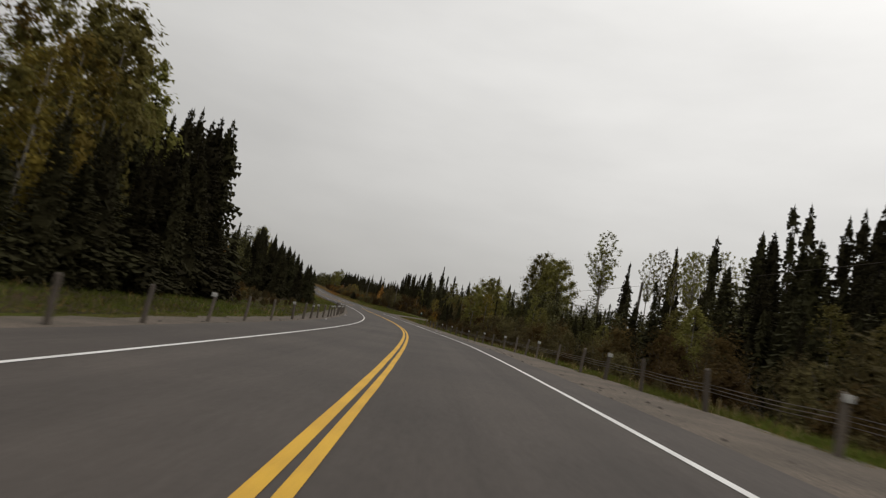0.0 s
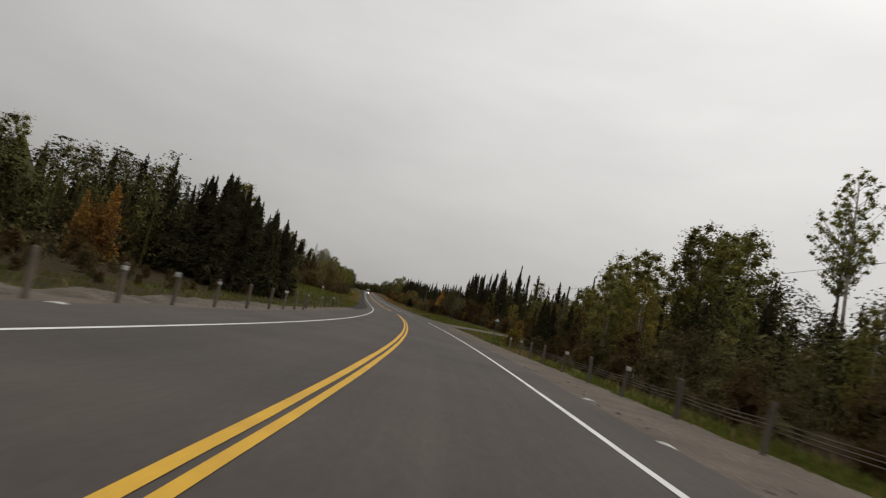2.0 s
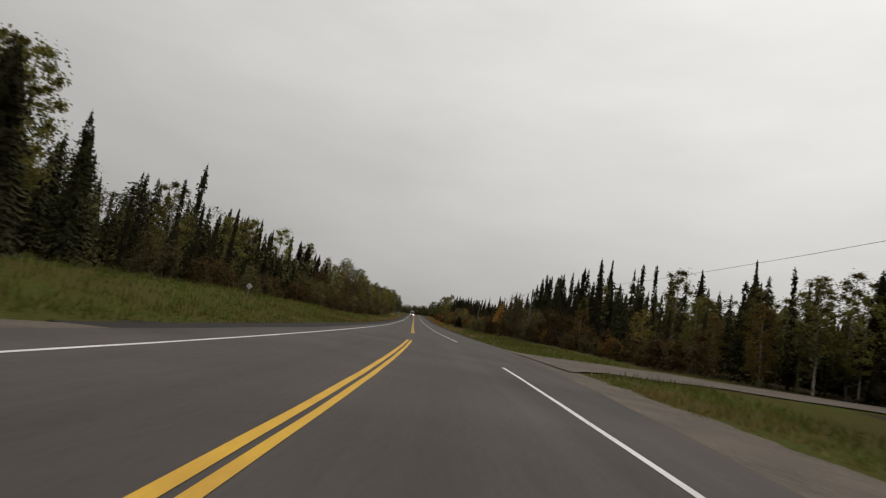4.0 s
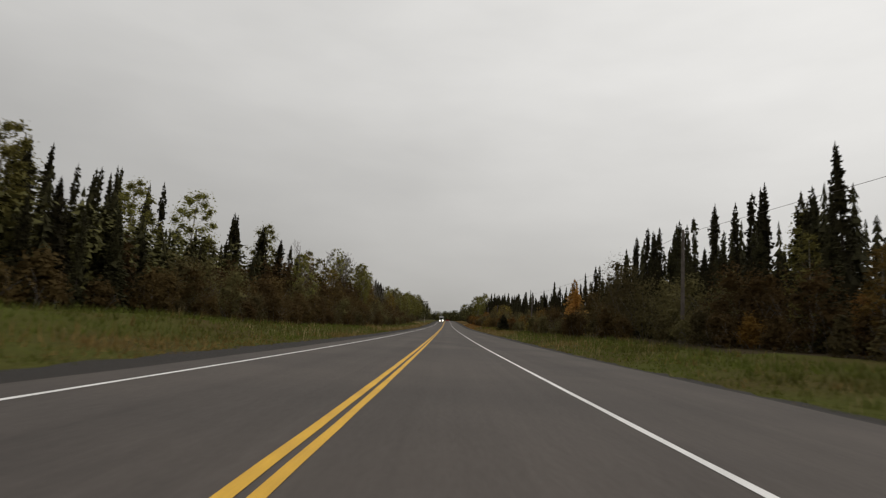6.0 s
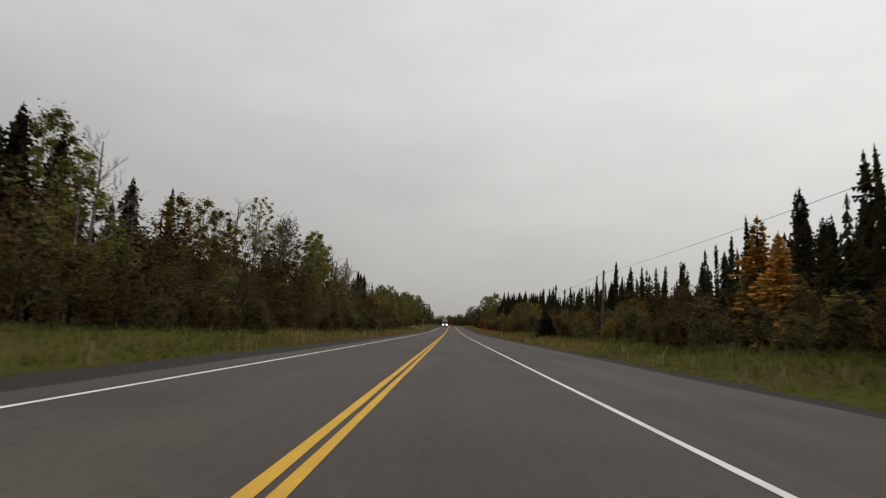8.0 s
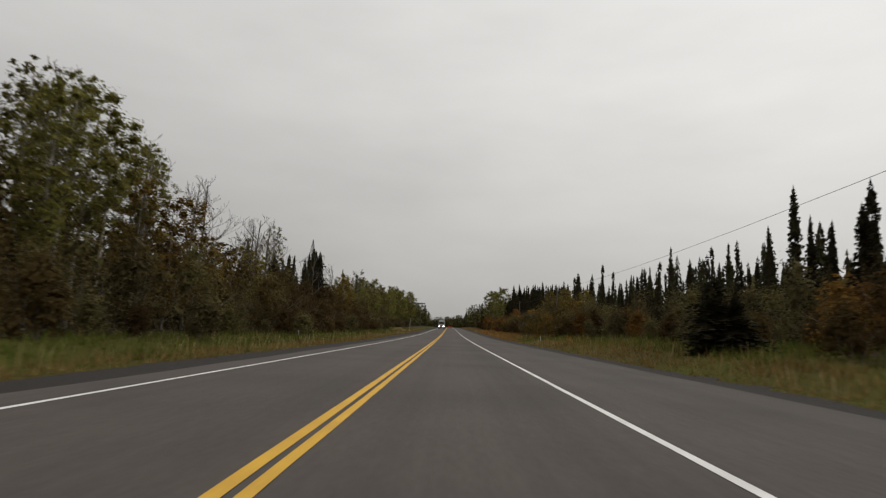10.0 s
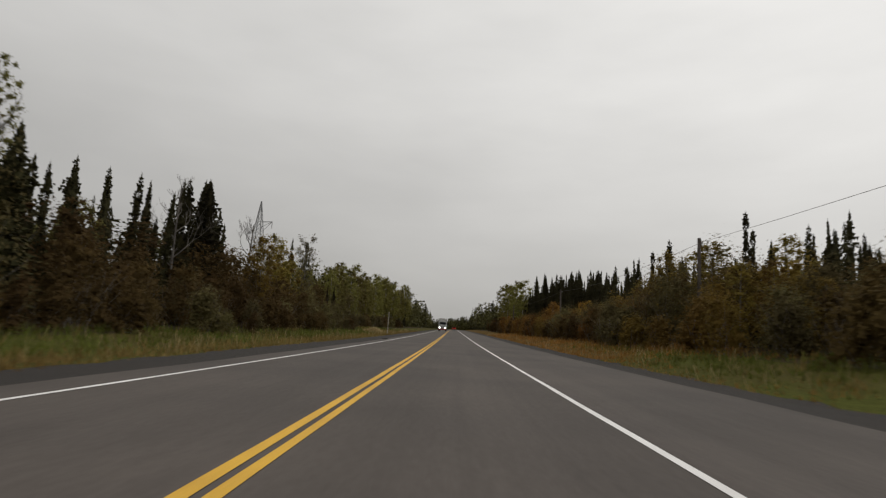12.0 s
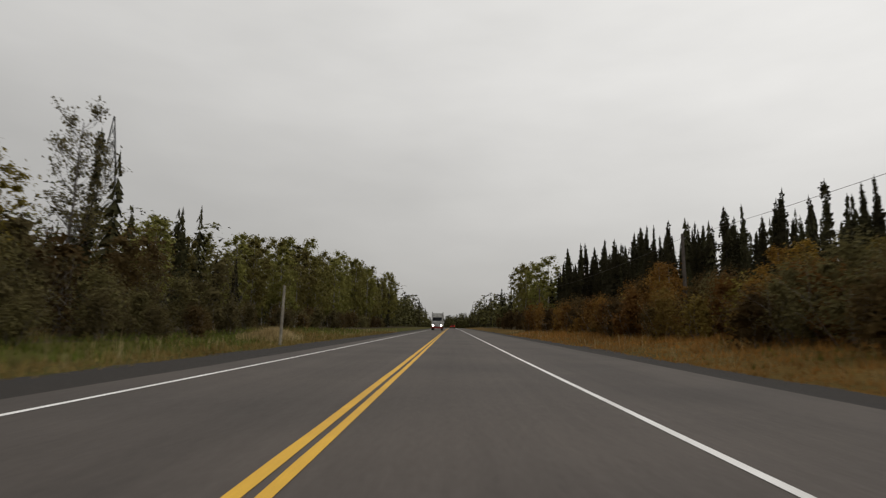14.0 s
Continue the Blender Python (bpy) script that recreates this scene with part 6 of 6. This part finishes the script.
def truck(s, d):
    """Faces the camera: front towards -y."""
    x, y, z = at(s, d, bank(s) * d)
    root = thing("truck", pose(x, y, z, 0, 0, heading(s)), "white highway truck with lit headlights in the oncoming lane", "truck")
    part("cab", boxes((0, 1.1, 1.9, 2.35, 2.0, 2.2, .18), (0, -.1, 1.25, 2.0, 1.4, 1.1, .15), (0, 1.2, 3.2, 2.2, 1.6, .7, .25)).mesh("cab", TRUCK_WHITE), root)
    part("cargo_box", boxes((0, 6.6, 2.35, 2.5, 8.4, 2.7, .05)).mesh("cargo_box", TRUCK_WHITE), root)
    part("chassis", boxes((0, 5, .8, 1.1, 11, .3)).mesh("chassis", RUBBER), root)
    part("windscreen", boxes((0, .08, 2.35, 1.95, .06, .75, .02)).mesh("windscreen", GLASS_DARK), root)
    part("grille", boxes((0, -.82, 1.25, 1.7, .06, .95, .02)).mesh("grille", CHROME), root)
    part("bumper", boxes((0, -.9, .55, 2.4, .25, .35, .06)).mesh("bumper", RED_PAINT), root)
    for sgn in (1, -1):
        soup = Soup()
        soup.tube([(sgn * .85, -.86, 1.0), (sgn * .85, -.78, 1.0)], [.16, .17], 14)
        part("headlight", soup.mesh("headlight", HEADLIGHT), root, "lit round headlight")
        part("mirror", boxes((sgn * 1.4, .3, 2.3, .16, .1, .5, .03)).mesh("mirror", RUBBER), root)
        soup = Soup()
        soup.tube([(sgn * 1.15, 2.2, 1.0), (sgn * 1.15, 2.2, 3.9)], [.08, .08], 10)
        part("exhaust_stack", soup.mesh("exhaust_stack", CHROME), root)
        for yy in (.1, 4.0, 8.5, 9.7):
            wheel(root, sgn * 1.02, yy, .5, .3)


def car(s, d):
    """Seen from behind: rear towards -y."""
    x, y, z = at(s, d, bank(s) * d)
    root = thing("car", pose(x, y, z, 0, 0, heading(s)), "red sport utility car driving ahead in the lane", "car")
    part("body", boxes((0, 2.2, .75, 1.82, 4.4, .75, .15), (0, 1.7, 1.35, 1.55, 2.8, .62, .2)).mesh("body", RED_PAINT), root)
    part("rear_window", boxes((0, .33, 1.4, 1.25, .06, .4, .02)).mesh("rear_window", GLASS_DARK), root)
    part("bumper", boxes((0, -.03, .5, 1.8, .15, .22, .05)).mesh("bumper", CAR_DARK), root)
    for sgn in (1, -1):
        part("taillight", boxes((sgn * .76, -.01, .9, .2, .05, .3, .02)).mesh("taillight", TAILLIGHT), root, "red taillight")
        for yy in (.85, 3.5):
            wheel(root, sgn * .8, yy, .34, .22)


truck(496, -1.8)
car(620, 1.8)


# ---- scraps on the shoulder ----
def scrap(s, d, size, seed):
    """A pale crumpled scrap lying flat."""
    rng = random.Random(seed)
    soup = Soup()
    n = 9
    ring = [(size * rng.uniform(.6, 1.1) * math.cos(k * 6.283 / n), size * .45 * rng.uniform(.6, 1.1) * math.sin(k * 6.283 / n), rng.uniform(.0, .03)) for k in range(n)]
    for k in range(n):
        soup.face(((0, 0, .05), ring[k], ring[(k + 1) % n]))
        a, b = ring[k], ring[(k + 1) % n]
        soup.face(((a[0], a[1], -.03), (b[0], b[1], -.03), b, a))
    x, y, z = ground_at(s, d, .03)
    thing("scrap", pose(x, y, z, 0, 0, rng.uniform(0, 360)), "pale crumpled scrap lying on roadside gravel", "litter", me=soup.mesh("scrap", REFLECT))


for k, (s, d, size) in enumerate(((61.6, 4.7, .22), (66.5, 4.9, .2), (63.6, -5.5, .25), (40, -5.4, .25))):
    scrap(s, d, size, 300 + k)


# ---- a low ridge of pale gravel graded off the shoulder ----
def windrow(s0, s1, d0, d1, high):
    verts, faces = [], []
    ss, us = np.arange(s0, s1, .35), np.linspace(0, 1, 9)
    for s in ss:
        ends = min(1, (s - s0) / 5, (s1 - s) / 5)
        for u in us:
            d = d0 + (d1 - d0) * u + .25 * noise.noise(Vector((s * .5, u * 2, 3)))
            lump = .65 + .5 * noise.noise(Vector((s * .45, d * 1.2, 1))) + .35 * noise.noise(Vector((s * 2.1, d * 3, 8)))
            verts.append(ground_at(s, d, max(-.05, high * ends * lump * math.sin(math.pi * u) - .02)))
    for i in range(len(ss) - 1):
        for j in range(8):
            a = 9 * i + j
            faces.append((a, a + 1, a + 10, a + 9))
    tagged(new("gravel_windrow", mesh_of("gravel_windrow", verts, faces, SAND)), "low uneven ridge of pale graded gravel beside the shoulder", "gravel", kind="stuff")


windrow(43, 88, -6.5, -8.4, .26)


# ---- crumbs of earth along the edge of the asphalt ----
def clods():
    rng = random.Random(77)
    soup = Soup()
    for _ in range(300):
        side = rng.choice((-1, 1, 1))
        s = rng.uniform(4, 112)
        d = paved_right(s) + abs(rng.gauss(.5, .5)) if side > 0 else paved_left(s) - abs(rng.gauss(0, .45))
        x, y, z = ground_at(s, d, .02)
        r = rng.uniform(.02, .07)
        a0 = rng.random() * 6.3
        ring = [(x + r * 1.6 * rng.uniform(.7, 1.3) * math.cos(a0 + k * 1.257), y + r * 1.6 * rng.uniform(.7, 1.3) * math.sin(a0 + k * 1.257), z - .02) for k in range(5)]
        tip = (x + rng.uniform(-.3, .3) * r, y + rng.uniform(-.3, .3) * r, z + r * rng.uniform(.35, .8))
        for k in range(5):
            soup.face((ring[k], ring[(k + 1) % 5], tip))
    tagged(new("dirt_clods", soup.mesh("dirt_clods", CLOD)), "dark clods of earth and stones along the asphalt edge", "dirt", kind="stuff")


clods()


# ---- shreds of tyre beside the edge line ----
def tyre_shred(s, d, length, seed):
    rng = random.Random(seed)
    soup = Soup()
    pts = [(length * (k / 6 - .5), rng.uniform(-.05, .05), .02 + rng.uniform(0, .03)) for k in range(7)]
    soup.tube(pts, [rng.uniform(.012, .024) for _ in pts], 5)
    x, y, z = ground_at(s, d, .05)
    thing("tyre_shred", pose(x, y, z, 0, 0, heading(s) + 90 + rng.uniform(-25, 25)), "torn black tyre shred lying on the paved shoulder", "tyre shred", me=soup.mesh("tyre_shred", RUBBER))


tyre_shred(367.6, -4.1, .7, 1)
tyre_shred(368.6, -4.25, .9, 2)
tyre_shred(369.5, -4.2, .5, 3)
